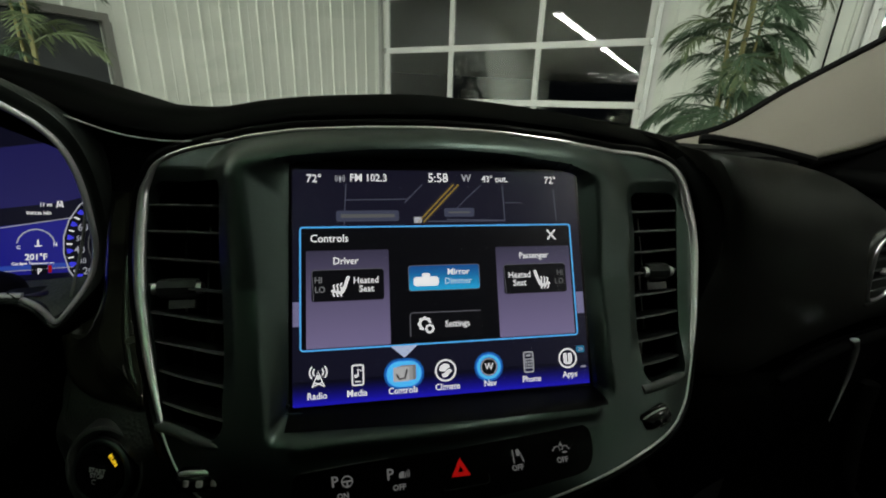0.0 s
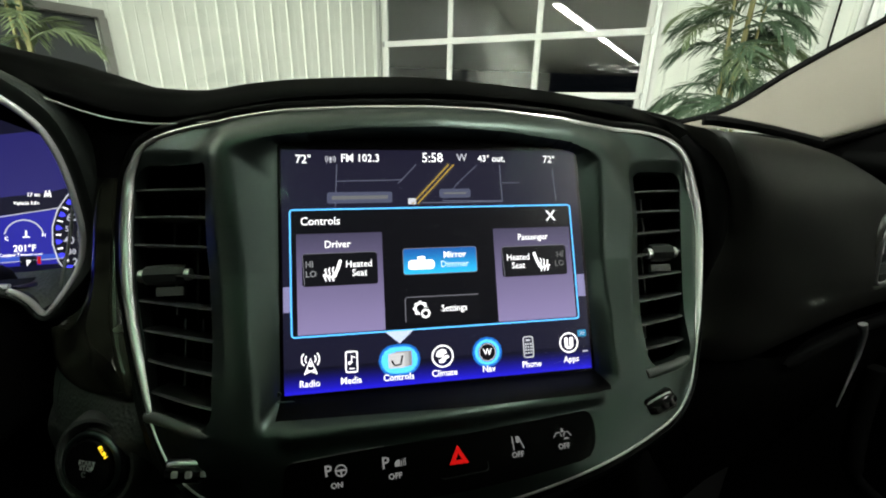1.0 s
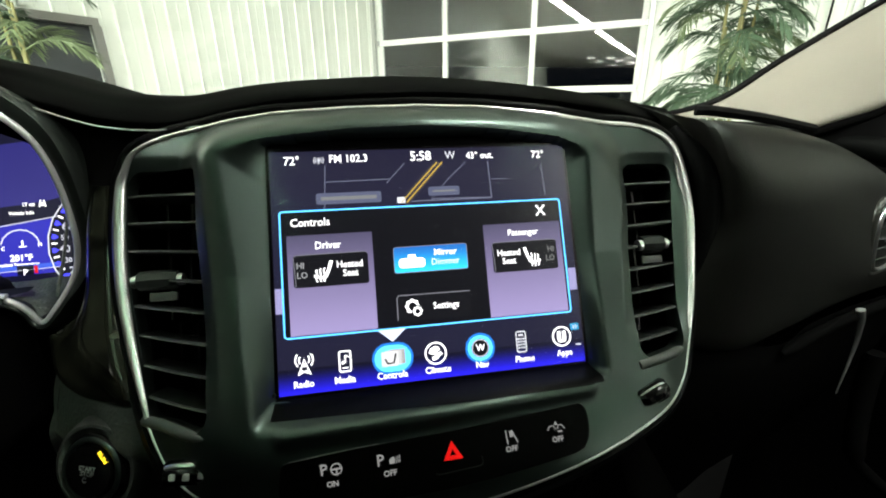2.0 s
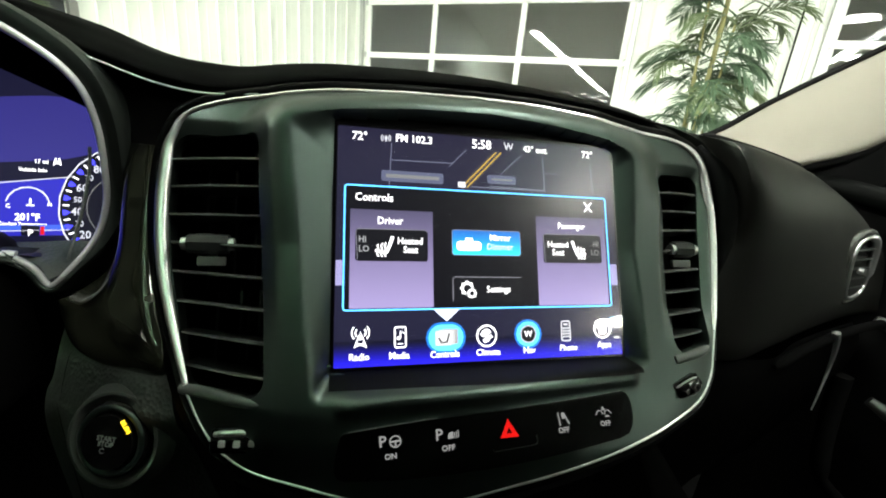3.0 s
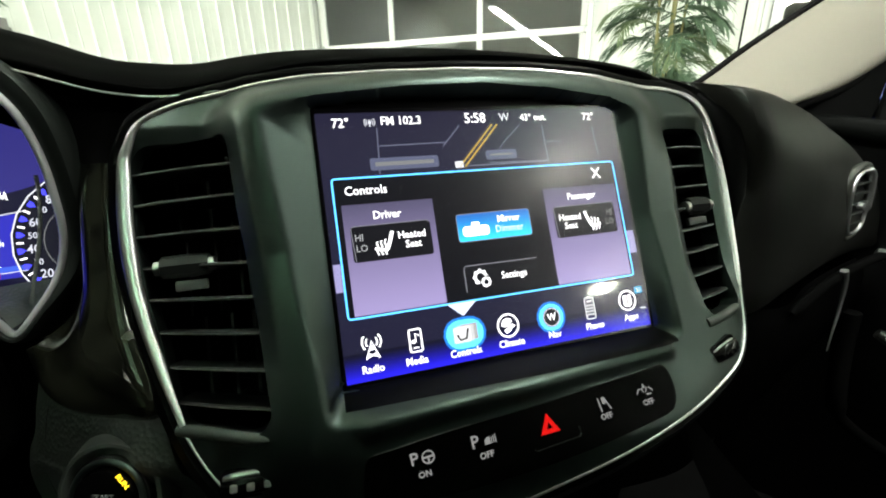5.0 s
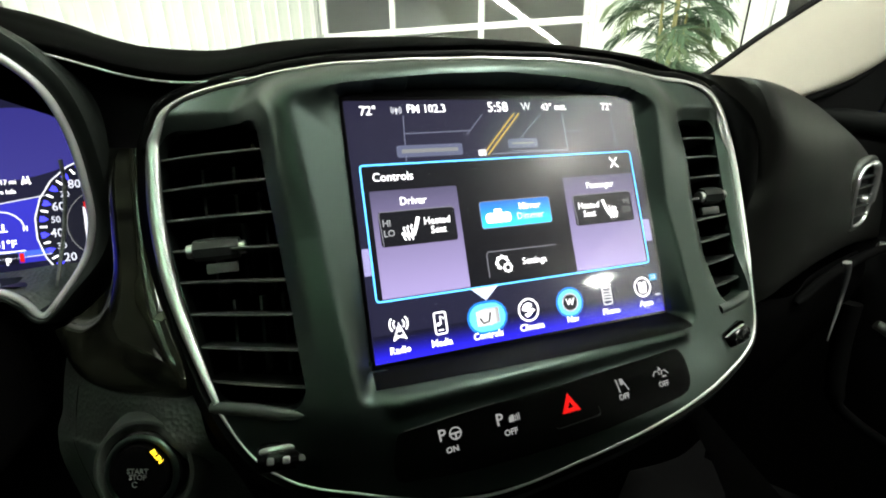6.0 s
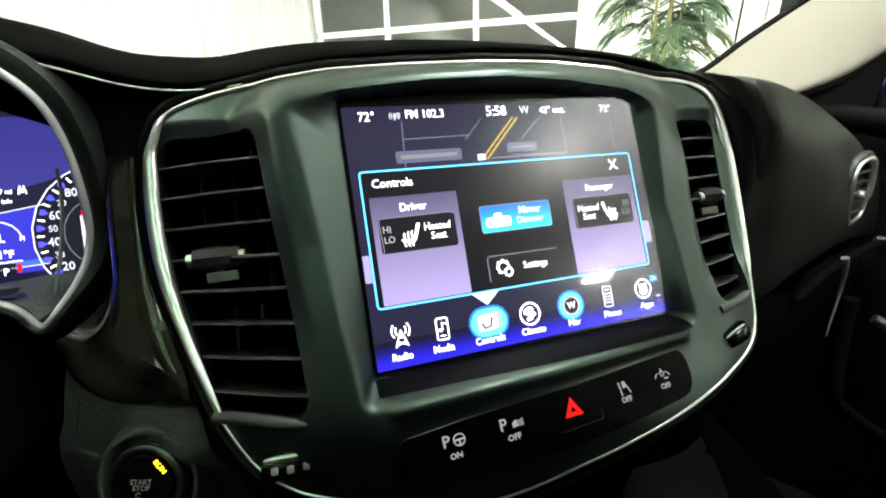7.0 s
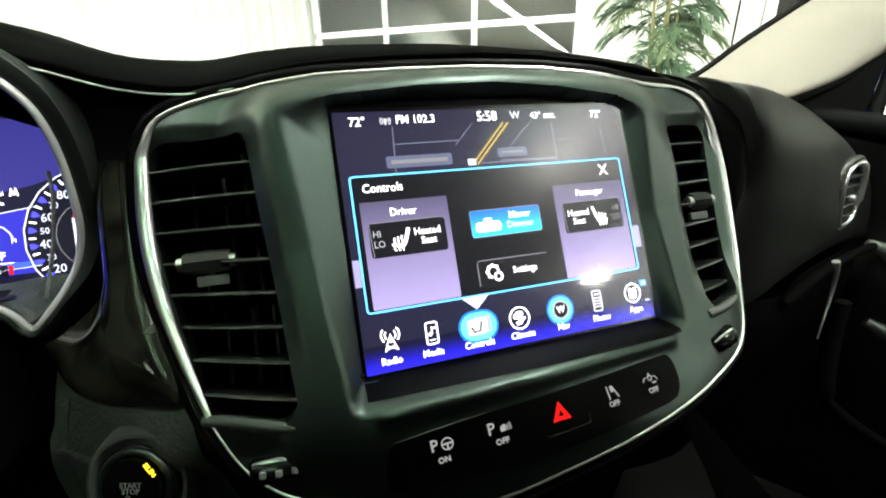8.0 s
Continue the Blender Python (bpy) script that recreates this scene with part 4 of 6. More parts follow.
part("wood_trim", patch(side_rows, 8, 6), WOOD, dash, "gloss dark wood trim panel")
# lower knee panel with the start button
part("knee_panel", patch([[(-0.2430, 0.072, -0.083), (-0.2313, 0.060, -0.083), (-0.2196, 0.050, -0.082), (-0.2018, 0.037, -0.079), (-0.1854, 0.026, -0.076), (-0.168, 0.018, -0.075)],
                          [(-0.2435, 0.062, -0.090), (-0.2313, 0.049, -0.0895), (-0.2196, 0.0385, -0.0885), (-0.2018, 0.0255, -0.0855), (-0.1854, 0.0145, -0.082), (-0.168, 0.007, -0.080)],
                          [(-0.2460, 0.055, -0.1058), (-0.2320, 0.043, -0.1030), (-0.2205, 0.033, -0.1010), (-0.2010, 0.0175, -0.0970), (-0.1835, 0.0065, -0.0935), (-0.166, -0.001, -0.0905)],
                          [(-0.2496, 0.054, -0.1203), (-0.2355, 0.0415, -0.1170), (-0.2221, 0.031, -0.1140), (-0.2000, 0.0135, -0.1100), (-0.1815, 0.003, -0.1050), (-0.163, -0.005, -0.1010)],
                          [(-0.2560, 0.060, -0.1450), (-0.2425, 0.048, -0.1424), (-0.229, 0.037, -0.1400), (-0.2029, 0.021, -0.1360), (-0.182, 0.012, -0.1320), (-0.158, 0.004, -0.1300)],
                          [(-0.275, 0.10, -0.30), (-0.25, 0.09, -0.30), (-0.23, 0.08, -0.30), (-0.20, 0.07, -0.30), (-0.17, 0.06, -0.30), (-0.14, 0.05, -0.30)]], 6, 6, 0.004), LOWER, dash, "grey grained knee panel")
part("knee_edge", patch([[(-0.2640, 0.112, -0.0745), (-0.2560, 0.090, -0.081), (-0.2440, 0.067, -0.0875)], [(-0.2665, 0.094, -0.0976), (-0.2570, 0.073, -0.0985), (-0.2456, 0.0585, -0.0985)], [(-0.2720, 0.088, -0.1233), (-0.2620, 0.070, -0.1220), (-0.2502, 0.0548, -0.1206)], [(-0.2830, 0.090, -0.159), (-0.2720, 0.072, -0.155), (-0.2566, 0.0605, -0.1452)], [(-0.31, 0.14, -0.3), (-0.295, 0.12, -0.3), (-0.278, 0.102, -0.30)]], 6, 6, 0.003), LOWER, dash, "grey knee panel return")
# passenger side
part("passenger_panel", patch([[(0.150, 0.460, 0.070), (0.250, 0.500, 0.068), (0.400, 0.520, 0.062), (0.500, 0.520, 0.055), (0.560, 0.520, 0.048), (0.600, 0.520, 0.040)],
                               [(0.150, 0.170, 0.088), (0.209, 0.139, 0.057), (0.319, 0.179, 0.046), (0.424, 0.218, 0.039), (0.509, 0.235, 0.010), (0.564, 0.241, -0.022)],
                               [(0.165, 0.112, 0.086), (0.207, 0.074, 0.066), (0.317, 0.115, 0.055), (0.422, 0.153, 0.042), (0.507, 0.170, 0.013), (0.562, 0.176, -0.019)],
                               [(0.186, 0.062, 0.072), (0.205, 0.038, 0.071), (0.315, 0.080, 0.060), (0.420, 0.118, 0.041), (0.505, 0.135, 0.012), (0.560, 0.141, -0.020)],
                               [(0.199, 0.041, 0.045), (0.210, 0.022, 0.049), (0.320, 0.061, 0.032), (0.425, 0.099, 0.015), (0.505, 0.117, -0.009), (0.560, 0.126, -0.036)],
                               [(0.202, 0.028, 0.004), (0.235, 0.024, 0.002), (0.345, 0.059, -0.020), (0.450, 0.095, -0.040), (0.520, 0.112, -0.046), (0.570, 0.123, -0.058)],
                               [(0.185, 0.020, -0.040), (0.250, 0.028, -0.053), (0.360, 0.065, -0.074), (0.460, 0.093, -0.082), (0.530, 0.111, -0.087), (0.575, 0.119, -0.092)],
                               [(0.165, 0.020, -0.075), (0.250, 0.033, -0.108), (0.360, 0.079, -0.127), (0.450, 0.106, -0.123), (0.530, 0.122, -0.117), (0.575, 0.122, -0.114)],
                               [(0.150, 0.050, -0.095), (0.246, 0.083, -0.112), (0.356, 0.129, -0.131), (0.446, 0.156, -0.127), (0.526, 0.172, -0.121), (0.571, 0.172, -0.118)]], 7, 7, 0.003), PANEL, dash, "charcoal grained passenger panel")
part("flank_roll", sweep(spline([(0.183, 0.060, 0.066), (0.196, 0.040, 0.040), (0.197, 0.030, 0.005), (0.184, 0.022, -0.034), (0.170, 0.018, -0.062)], 6), [0.004, 0.005, 0.006, 0.0075, 0.008, 0.0085] + [0.009] * 8 + [0.008, 0.0075, 0.007, 0.0065, 0.006, 0.0055, 0.005, 0.0045, 0.004, 0.0035, 0.003], False, 16), PAD, dash, "soft rolled edge beside the stack")
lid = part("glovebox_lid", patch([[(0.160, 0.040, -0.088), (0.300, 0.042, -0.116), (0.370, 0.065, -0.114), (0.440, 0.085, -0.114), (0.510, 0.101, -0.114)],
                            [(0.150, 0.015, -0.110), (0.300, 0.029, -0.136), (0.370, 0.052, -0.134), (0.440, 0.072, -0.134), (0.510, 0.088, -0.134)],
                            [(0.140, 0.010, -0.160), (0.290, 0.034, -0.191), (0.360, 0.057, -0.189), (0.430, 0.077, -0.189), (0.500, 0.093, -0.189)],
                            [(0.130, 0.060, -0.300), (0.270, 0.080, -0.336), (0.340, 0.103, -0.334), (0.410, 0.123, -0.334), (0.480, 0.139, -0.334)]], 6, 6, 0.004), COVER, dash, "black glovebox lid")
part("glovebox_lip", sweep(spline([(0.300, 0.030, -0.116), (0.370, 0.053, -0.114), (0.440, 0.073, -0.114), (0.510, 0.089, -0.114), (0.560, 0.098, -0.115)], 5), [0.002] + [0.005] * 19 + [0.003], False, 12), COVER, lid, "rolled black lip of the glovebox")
part("glovebox_chrome", sweep(spline([(0.425, 0.065, -0.105), (0.430, 0.064, -0.119), (0.430, 0.062, -0.147), (0.415, 0.054, -0.192)], 6), [0.0036 - 0.0030 * i / 18 for i in range(19)], False, 10), CHROME, lid, "curved chrome blade on the glovebox")
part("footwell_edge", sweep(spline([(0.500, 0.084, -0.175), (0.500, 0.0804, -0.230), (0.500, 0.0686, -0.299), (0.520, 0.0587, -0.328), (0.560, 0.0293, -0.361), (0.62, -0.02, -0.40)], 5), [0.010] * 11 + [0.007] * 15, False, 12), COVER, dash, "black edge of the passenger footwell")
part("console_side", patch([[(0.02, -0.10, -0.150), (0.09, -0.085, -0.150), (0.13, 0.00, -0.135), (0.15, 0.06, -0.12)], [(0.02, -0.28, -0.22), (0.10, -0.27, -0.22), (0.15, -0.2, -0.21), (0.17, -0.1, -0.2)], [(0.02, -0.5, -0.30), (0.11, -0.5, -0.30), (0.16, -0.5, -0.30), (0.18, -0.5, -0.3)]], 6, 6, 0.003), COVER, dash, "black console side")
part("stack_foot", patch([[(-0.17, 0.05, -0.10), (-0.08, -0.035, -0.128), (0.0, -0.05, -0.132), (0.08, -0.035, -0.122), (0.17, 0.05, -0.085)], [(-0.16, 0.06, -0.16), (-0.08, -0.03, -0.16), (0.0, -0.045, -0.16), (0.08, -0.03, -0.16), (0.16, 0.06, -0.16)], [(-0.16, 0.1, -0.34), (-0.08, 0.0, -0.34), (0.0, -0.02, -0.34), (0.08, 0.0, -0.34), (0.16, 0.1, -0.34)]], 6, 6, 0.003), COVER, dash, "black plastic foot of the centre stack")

# start button
start = thing("start_button", CAR @ Matrix.Translation((-0.195, 0.014, -0.118)), "round black push-button ignition with a lit amber mark", "start button")
AX = Vector((-0.30, -0.89, 0.33)).normalized()
AR = Vector((0, 0, 1)).cross(AX).normalized()
AU = AX.cross(AR)
SB = CAR @ Matrix(((AR.x, AU.x, AX.x, -0.1985), (AR.y, AU.y, AX.y, 0.0070), (AR.z, AU.z, AX.z, -0.1150), (0, 0, 0, 1)))
bore = bmesh.new()
rows = [[bore.verts.new((r * math.cos(a), r * math.sin(a), z)) for a in np.linspace(0, 2 * math.pi, 48, endpoint=False)] for r, z in ((0.0300, -0.0070), (0.0275, -0.0005), (0.0258, 0.0022), (0.0242, 0.0024), (0.0228, 0.0010), (0.0212, -0.0060), (0.0185, -0.0075))]
for a, b in zip(rows, rows[1:]):
    for i in range(48):
        bore.faces.new((a[i], a[(i + 1) % 48], b[(i + 1) % 48], b[i]))
bmesh.ops.recalc_face_normals(bore, faces=bore.faces)
# raised collar in place of a sunk bore; its shade is in the colour
part("collar", bore, COLLAR, start, "grey plastic collar, darkened for the shade of a recess", SB)
part("outer_ring", join(ring(0, 0, 0.0015, 0.0188, 0.0016), disc(0, 0, -0.004, 0.019, 0.0108)), GLOSS, start, "", SB)
cap = part("button_cap", disc(0, 0, 0.003, 0.0155, 0.006, r2=0.0145), GLOSS, start, "", SB)
part("button_halo", ring(0, 0, 0.003, 0.0175, 0.0016), SATIN, start, "", SB)
for text, y, sz in (("START", 0.0020, 0.0026), ("STOP", -0.0010, 0.0026)):
    bm = moved(writing(text, sz, 0.0001), 0, y, 0.0062)
    part("button_word", bm, PRINT, cap, "", SB)
part("button_mark", moved(band([(0.0013 * math.cos(a), 0.0013 * math.sin(a)) for a in np.linspace(0.6, 5.6, 12)], 0.0004, 0, 0.0002, False), -0.0014, -0.0044, 0.0062), PRINT, start, "", SB)
part("amber_mark", moved(writing("RUN", 0.0026, 0.00006), 0.0098, 0.0098, 0.0064, rot=Matrix.Rotation(radians(-50), 4, "Z")), glow("amber_lit_mark", (1.0, 0.62, 0.02), 2.2), start, "lit amber lettering", SB)

# ================= instrument cluster =================
cluster = thing("instrument_cluster", CAR @ Matrix.Translation((-0.33, 0.13, -0.07)), "lit blue instrument cluster with a chrome-rimmed speedometer", "instrument cluster")
ct = math.atan(0.34)
CY, CZ = Vector((0, math.sin(ct), math.cos(ct))), Vector((0, -math.cos(ct), math.sin(ct)))
CL = CAR @ Matrix(((1, 0, 0, -0.310), (0, CY.y, CZ.y, 0.150), (0, CY.z, CZ.z, -0.015), (0, 0, 0, 1)))
half = [(0.000, 0.087), (0.030, 0.084), (0.055, 0.0775), (0.072, 0.0685), (0.082, 0.0605), (0.088, 0.0515), (0.0905, 0.0400), (0.0905, 0.0260), (0.0885, 0.0100), (0.0860, -0.0030), (0.0820, -0.0140), (0.0755, -0.0260), (0.0650, -0.0385), (0.0520, -0.0510), (0.0405, -0.0610), (0.0360, -0.0605), (0.0335, -0.0530), (0.0290, -0.0465), (0.0210, -0.0420), (0.008, -0.0400)]
rim = [Vector((p.x, p.y, 0.030 + 0.60 * (p.y + 0.062))) for p in spline([(x, y, 0) for x, y in half] + [(-0.17 - x, y, 0) for x, y in half[::-1]], 5, True)]
part("cluster_rim", sweep(rim, [0.0021] * len(rim), True, 10), SILVER, cluster, "chrome rim", CL)
tun = bmesh.new()
rows = []
nr = len(rim)
for out, w in ((0.004, None), (0.0012, -0.006), (0.0006, -0.001), (0.0028, 0.0012), (0.0065, 0.0026), (0.0100, 0.0024), (0.0125, -0.001), (0.0135, -0.008), (0.0125, -1)):
    row = []
    for i, p in enumerate(rim):
        d = (rim[(i + 2) % nr] - rim[i - 2]).normalized()
        back = w is None
        reach = out + 0.30 * p.z * max(0, min(1, p.y / 0.06)) if back else out * (1 - 0.55 * max(0, min(1, (-0.015 - p.y) / 0.03)))
        row.append(tun.verts.new(p + Vector((-d.y, d.x, 0)).normalized() * reach + Vector((0, 0, -0.004 - p.z if back else -0.025 - p.z if w == -1 else w))))
    rows.append(row)
for a, b in zip(rows, rows[1:]):
    for i in range(nr):
        tun.faces.new((a[i], a[(i + 1) % nr], b[(i + 1) % nr], b[i]))
back_edge = [(q.co.x, q.co.y) for q in rows[0]]
part("cluster_hood", tun, HOOD, cluster, "grey-green satin hood round the gauges", CL)
INK = glow_blend("cluster_blue_glass", (0.006, 0.006, 0.020), (0.010, 0.010, 0.045), 1.0, 0.06, 0.16)
part("cluster_backing", poly(back_edge, -0.004, -0.002), INK, cluster, "dark blue lit backing", CL)


def gauge(name, bm, mat, u, v, layer=1, label="", under=None, aside=0.0, up=0.0):
    bmesh.ops.translate(bm, vec=((u + aside) * MM, (v + up) * MM, -0.0018 + 0.00015 * layer), verts=bm.verts)
    return part(name, bm, mat, under or cluster, label, CL, smooth=False)


def readout(name, bm, mat, u, v, layer=3):
    return gauge(name, bm, mat, u, v, layer, under=info, aside=-10.5, up=4.5 if v > -12 else 2.5)


CBLUE = glow_blend("cluster_display_blue", (0.02, 0.02, 0.35), (0.06, 0.05, 0.55), 1.0, 0.02, 0.14)
CARC = glow_blend("cluster_dome_blue", (0.034, 0.030, 0.20), (0.010, 0.009, 0.085), 0.8, 0.03, 0.085, 0.8)
VIOLET = glow("cluster_tick_blue", (0.05, 0.05, 0.9), 1.4)
DIALBG = glow("dial_black", (0.004, 0.004, 0.010), 1.0)
gauge("info_dome", poly([(p.x, p.y) for p in spline([(-0.17, 0.040, 0), (-0.10, 0.062, 0), (-0.02, 0.074, 0), (0.015, 0.0785, 0), (0.032, 0.0765, 0), (0.0440, 0.0695, 0), (0.0505, 0.058, 0), (0.0535, 0.046, 0), (0.050, 0.040, 0), (0.028, 0.032, 0), (0.0, 0.028, 0), (-0.1, 0.020, 0)], 5, True)], 0, 0.00004), CARC, 0, 0, 1, "glowing blue dome")
info = gauge("info_display", poly([(-0.19, -0.034), (0.032, -0.026), (0.032, 0.0175), (-0.19, -0.008)], 0, 0.00004), CBLUE, 0, 0, 1, "blue driver display")
DX, DY, DR = 74.0, -5.0, 50.8
dial = gauge("dial_face", poly([(DR * MM * math.cos(a), DR * MM * math.sin(a)) for a in np.linspace(0.60 * math.pi, 1.30 * math.pi, 28)] + [(0.004, -0.036), (0.004, 0.036)], 0, 0.00004), DIALBG, DX, DY, 3, "black speedometer face")
gauge("dial_rim", arc(DR, 0.60 * math.pi, 1.30 * math.pi, 0.9), SOFTW, DX, DY, 5, under=dial)
gauge("dial_inner_ring", arc(25, 0.66 * math.pi, 1.30 * math.pi, 0.5), DIMG, 66, -4, 4, under=dial)
DIALNUM = glow("dial_numeral", (0.60, 0.62, 0.70), 1.0)
for k, txt in enumerate(("10", "20", "30", "40", "50", "60", "70", "80", "90")):
    a = radians(225.5 - 13.55 * k)
    gauge("dial_numeral", words(txt, 5.8 if k % 2 else 4.2, 0.1), DIALNUM, DX + 39.2 * math.cos(a), DY + 39.2 * math.sin(a), 5, under=dial)
    tick = [(48.3, -0.040), (48.3, 0.040), (46.2, 0.042), (43.2, 0.0), (46.2, -0.042)]
    gauge("dial_tick", poly([(r * MM * math.cos(a + b), r * MM * math.sin(a + b)) for r, b in tick], 0, 0.00004), VIOLET, DX, DY, 5, under=dial)
    b = radians(218.7 - 13.55 * k)
    gauge("dial_tick", line([(44.2 * math.cos(b), 44.2 * math.sin(b)), (48.2 * math.cos(b), 48.2 * math.sin(b))], 1.2), WHITE, DX, DY, 5, under=dial)
gauge("needle", poly([(0.0516, 0.0085), (0.0528, 0.0085), (0.0545, -0.010), (0.0540, -0.025), (0.0512, -0.025), (0.0514, -0.010)], 0, 0.00004), SOFTW, 0, 0, 6, under=dial)
gauge("needle_tip", rect(52.4, 7.8, 55.2, 12.2, 0.8), HAZARD, 0, 0, 6, under=dial)
pod = spline([(0.0550, 0.036, 0.025), (0.0555, 0.020, 0.025), (0.0525, -0.006, 0.025), (0.0480, -0.028, 0.025), (0.0440, -0.044, 0.024)], 6)
part("pod_rim", sweep(pod, [0.0012] * len(pod), False, 8, 0.5), LOWER, dial, "raised grey rim of the gauge pod", CL)
part("display_shelf", patch([[(-0.10, -0.034, 0.0005), (0.0, -0.032, 0.0005), (0.030, -0.030, 0.0005), (0.052, -0.030, 0.0005)], [(-0.10, -0.036, 0.010), (0.0, -0.037, 0.012), (0.026, -0.041, 0.014), (0.045, -0.048, 0.014)], [(-0.10, -0.040, 0.038), (0.008, -0.0405, 0.036), (0.021, -0.043, 0.034), (0.036, -0.058, 0.029)]], 5, 5), LOWER, cluster, "grey shelf under the display", CL)
readout("gauge_arc", arc(13.5, 0.15, 2.95, 0.9), SOFTW, 14.5, -9, 3)
readout("gauge_word", words("C", 3, 0.1), WHITE, 2.5, -10, 3)
readout("gauge_word", words("H", 3, 0.1), WHITE, 28, -8, 3)
readout("gauge_icon", join(line([(0, -2), (0, 3)], 1.2), line([(-2.5, -2), (2.5, -2)], 0.8)), WHITE, 16, -7, 3)
readout("gauge_reading", words("201°F", 5, 0.2), WHITE, 14.5, -16, 3)
readout("gauge_word", words("Coolant Temperature", 2.5, 0.1), WHITE, 12, -21, 3)
readout("gauge_word", words("17 mi", 3.0, 0.1), WHITE, 22, 24, 3)
readout("gauge_word", words("Vehicle Info", 2.8, 0.1), WHITE, 17, 17.5, 3)
readout("lane_icon", join(line([(-2.2, -2.6), (-1, 2.8)], 0.9), line([(2.2, -2.6), (1, 2.8)], 0.9), rect(-0.8, -1.8, 0.8, 0.6)), WHITE, 32, 24.5, 4)
readout("info_rule", line([(-60, -2), (43, 14)], 0.6), SOFTW, 0, 0, 3)
readout("gear_strip", poly([(-0.06, -0.031), (0.040, -0.026), (0.041, -0.0225), (-0.06, -0.027)], 0, 0.00004), glow("gear_strip_blue", (0.04, 0.10, 0.60), 1.0), 0, 0, 3)
readout("gear_strip_line", line([(-60, -31.5), (41, -26.5)], 0.5), SOFTW, 0, 0, 4)
readout("gear_box", rect(11, -31.5, 22.5, -24, 0.5), DIALBG, 0, 0, 4)
readout("gear_letter", words("P", 4.6, 0.2), WHITE, 16.8, -27.6, 5)
readout("gear_mark", rect(23, -30.5, 25.5, -24.5), HAZARD, 0, 0, 5)
solid("steering_column", join(disc(-0.36, -0.06, -0.06, 0.055, 0.30, (0, -0.93, 0.30), 24), box(-0.42, -0.30, 0.0, 0.14, -0.16, -0.03, 0.02, 3)), DARK, CAR, "black plastic steering column shroud", "steering column")

# ================= side vent of the passenger =================
svent = thing("side_air_vent", CAR @ Matrix.Translation((0.498, 0.11, -0.08)), "small chrome-rimmed air vent at the passenger end of the dashboard", "air vent")
SVX = Vector((1.0, 0.22, 0.0)).normalized()
SVZ = SVX.cross(Vector((-0.06, 0.05, 1)).normalized()).normalized()
SVY = SVZ.cross(SVX)
SV = CAR @ Matrix(((SVX.x, SVY.x, SVZ.x, 0.4830), (SVX.y, SVY.y, SVZ.y, 0.1005), (SVX.z, SVY.z, SVZ.z, -0.0445), (0, 0, 0, 1))) @ Matrix.Diagonal((1.45, 1.36, 1.36, 1))
sv_out = [Vector((p.x * 1.05, p.y * 0.88, 0)) for p in spline([(-0.013, 0.020, 0), (0.004, 0.028, 0), (0.017, 0.022, 0), (0.020, -0.004, 0), (0.015, -0.026, 0), (-0.006, -0.029, 0), (-0.012, -0.012, 0)], 6, True)]
part("vent_rim", sweep(sv_out, [0.0030 if p.x > 0.008 and p.y > -0.010 else 0.0014 for p in sv_out], True, 10), CHROME, svent, "chrome rim", SV)
part("vent_duct", poly([(p.x, p.y) for p in sv_out], -0.004, -0.003), DARK, svent, "", SV)
for k in range(5):
    y = 0.0145 - k * 0.0082
    part("blade", box(-0.0118, 0.0165, y - 0.0008, y + 0.0008, -0.003, 0.0008, 0.0003, 1), BLADE, svent, "", SV)
part("vent_knob", disc(0.001, -0.003, 0.002, 0.0026, 0.004), CHROME, svent, "chrome knob", SV)
part("vent_collar", sweep([p * 1.16 + Vector((0, 0, -0.003)) for p in sv_out], [0.0030] * len(sv_out), True, 10), PANEL, svent, "", SV)

# ================= pillar, windscreen, door, roof =================
pillar = thing("windscreen_pillar", CAR @ Matrix.Translation((0.49, 0.235, 0.043)), "beige woven windscreen pillar trim with black rubber edge", "pillar trim")
PA = [(0.371, 0.316, 0.065), (0.442, 0.300, 0.086), (0.496, 0.269, 0.134), (0.564, 0.228, 0.190), (0.646, 0.154, 0.267), (0.734, 0.045, 0.362), (0.816, -0.091, 0.464)]
PB = [(0.462, 0.198, 0.056), (0.482, 0.190, 0.064), (0.523, 0.170, 0.084), (0.571, 0.140, 0.127), (0.639, 0.086, 0.190), (0.734, -0.023, 0.281), (0.816, -0.159, 0.383)]
pa, pb = spline(PA, 6), spline(PB, 6)
pil = patch([PA, [tuple(Vector(a) * 0.5 + Vector(b) * 0.5 + Vector((-0.004, -0.012, 0.004))) for a, b in zip(PA, PB)], PB, [tuple(Vector(b) + Vector((0.03, 0.012, -0.004))) for b in PB]], 6, 6, 0.004)
part("pillar_cover", pil, BEIGE, pillar)
part("door_seal", sweep([p + Vector((0.018, 0.008, -0.003)) for p in pb], [0.009] * len(pb), False, 10), RUBBER, pillar, "black rubber door seal")
part("pillar_foot", sweep(spline([(0.285, 0.160, 0.077), (0.300, 0.156, 0.0765), (0.380, 0.172, 0.068), (0.458, 0.183, 0.056)], 6), [0.0050] * 19, False, 8), RUBBER, pillar, "black plastic foot of the pillar")

screen_net = [[(-0.80, 0.30, 0.05), (-0.4, 0.46, 0.055), (0.0, 0.46, 0.06), (0.385, 0.334, 0.065)], [(-0.74, 0.12, 0.20), (-0.35, 0.24, 0.21), (0.05, 0.22, 0.20), (0.574, 0.232, 0.195)], [(-0.70, -0.02, 0.32), (-0.3, 0.06, 0.33), (0.10, 0.04, 0.33), (0.744, 0.050, 0.368)], [(-0.66, -0.16, 0.44), (-0.2, -0.12, 0.46), (0.15, -0.12, 0.46), (0.843, -0.105, 0.485)]]
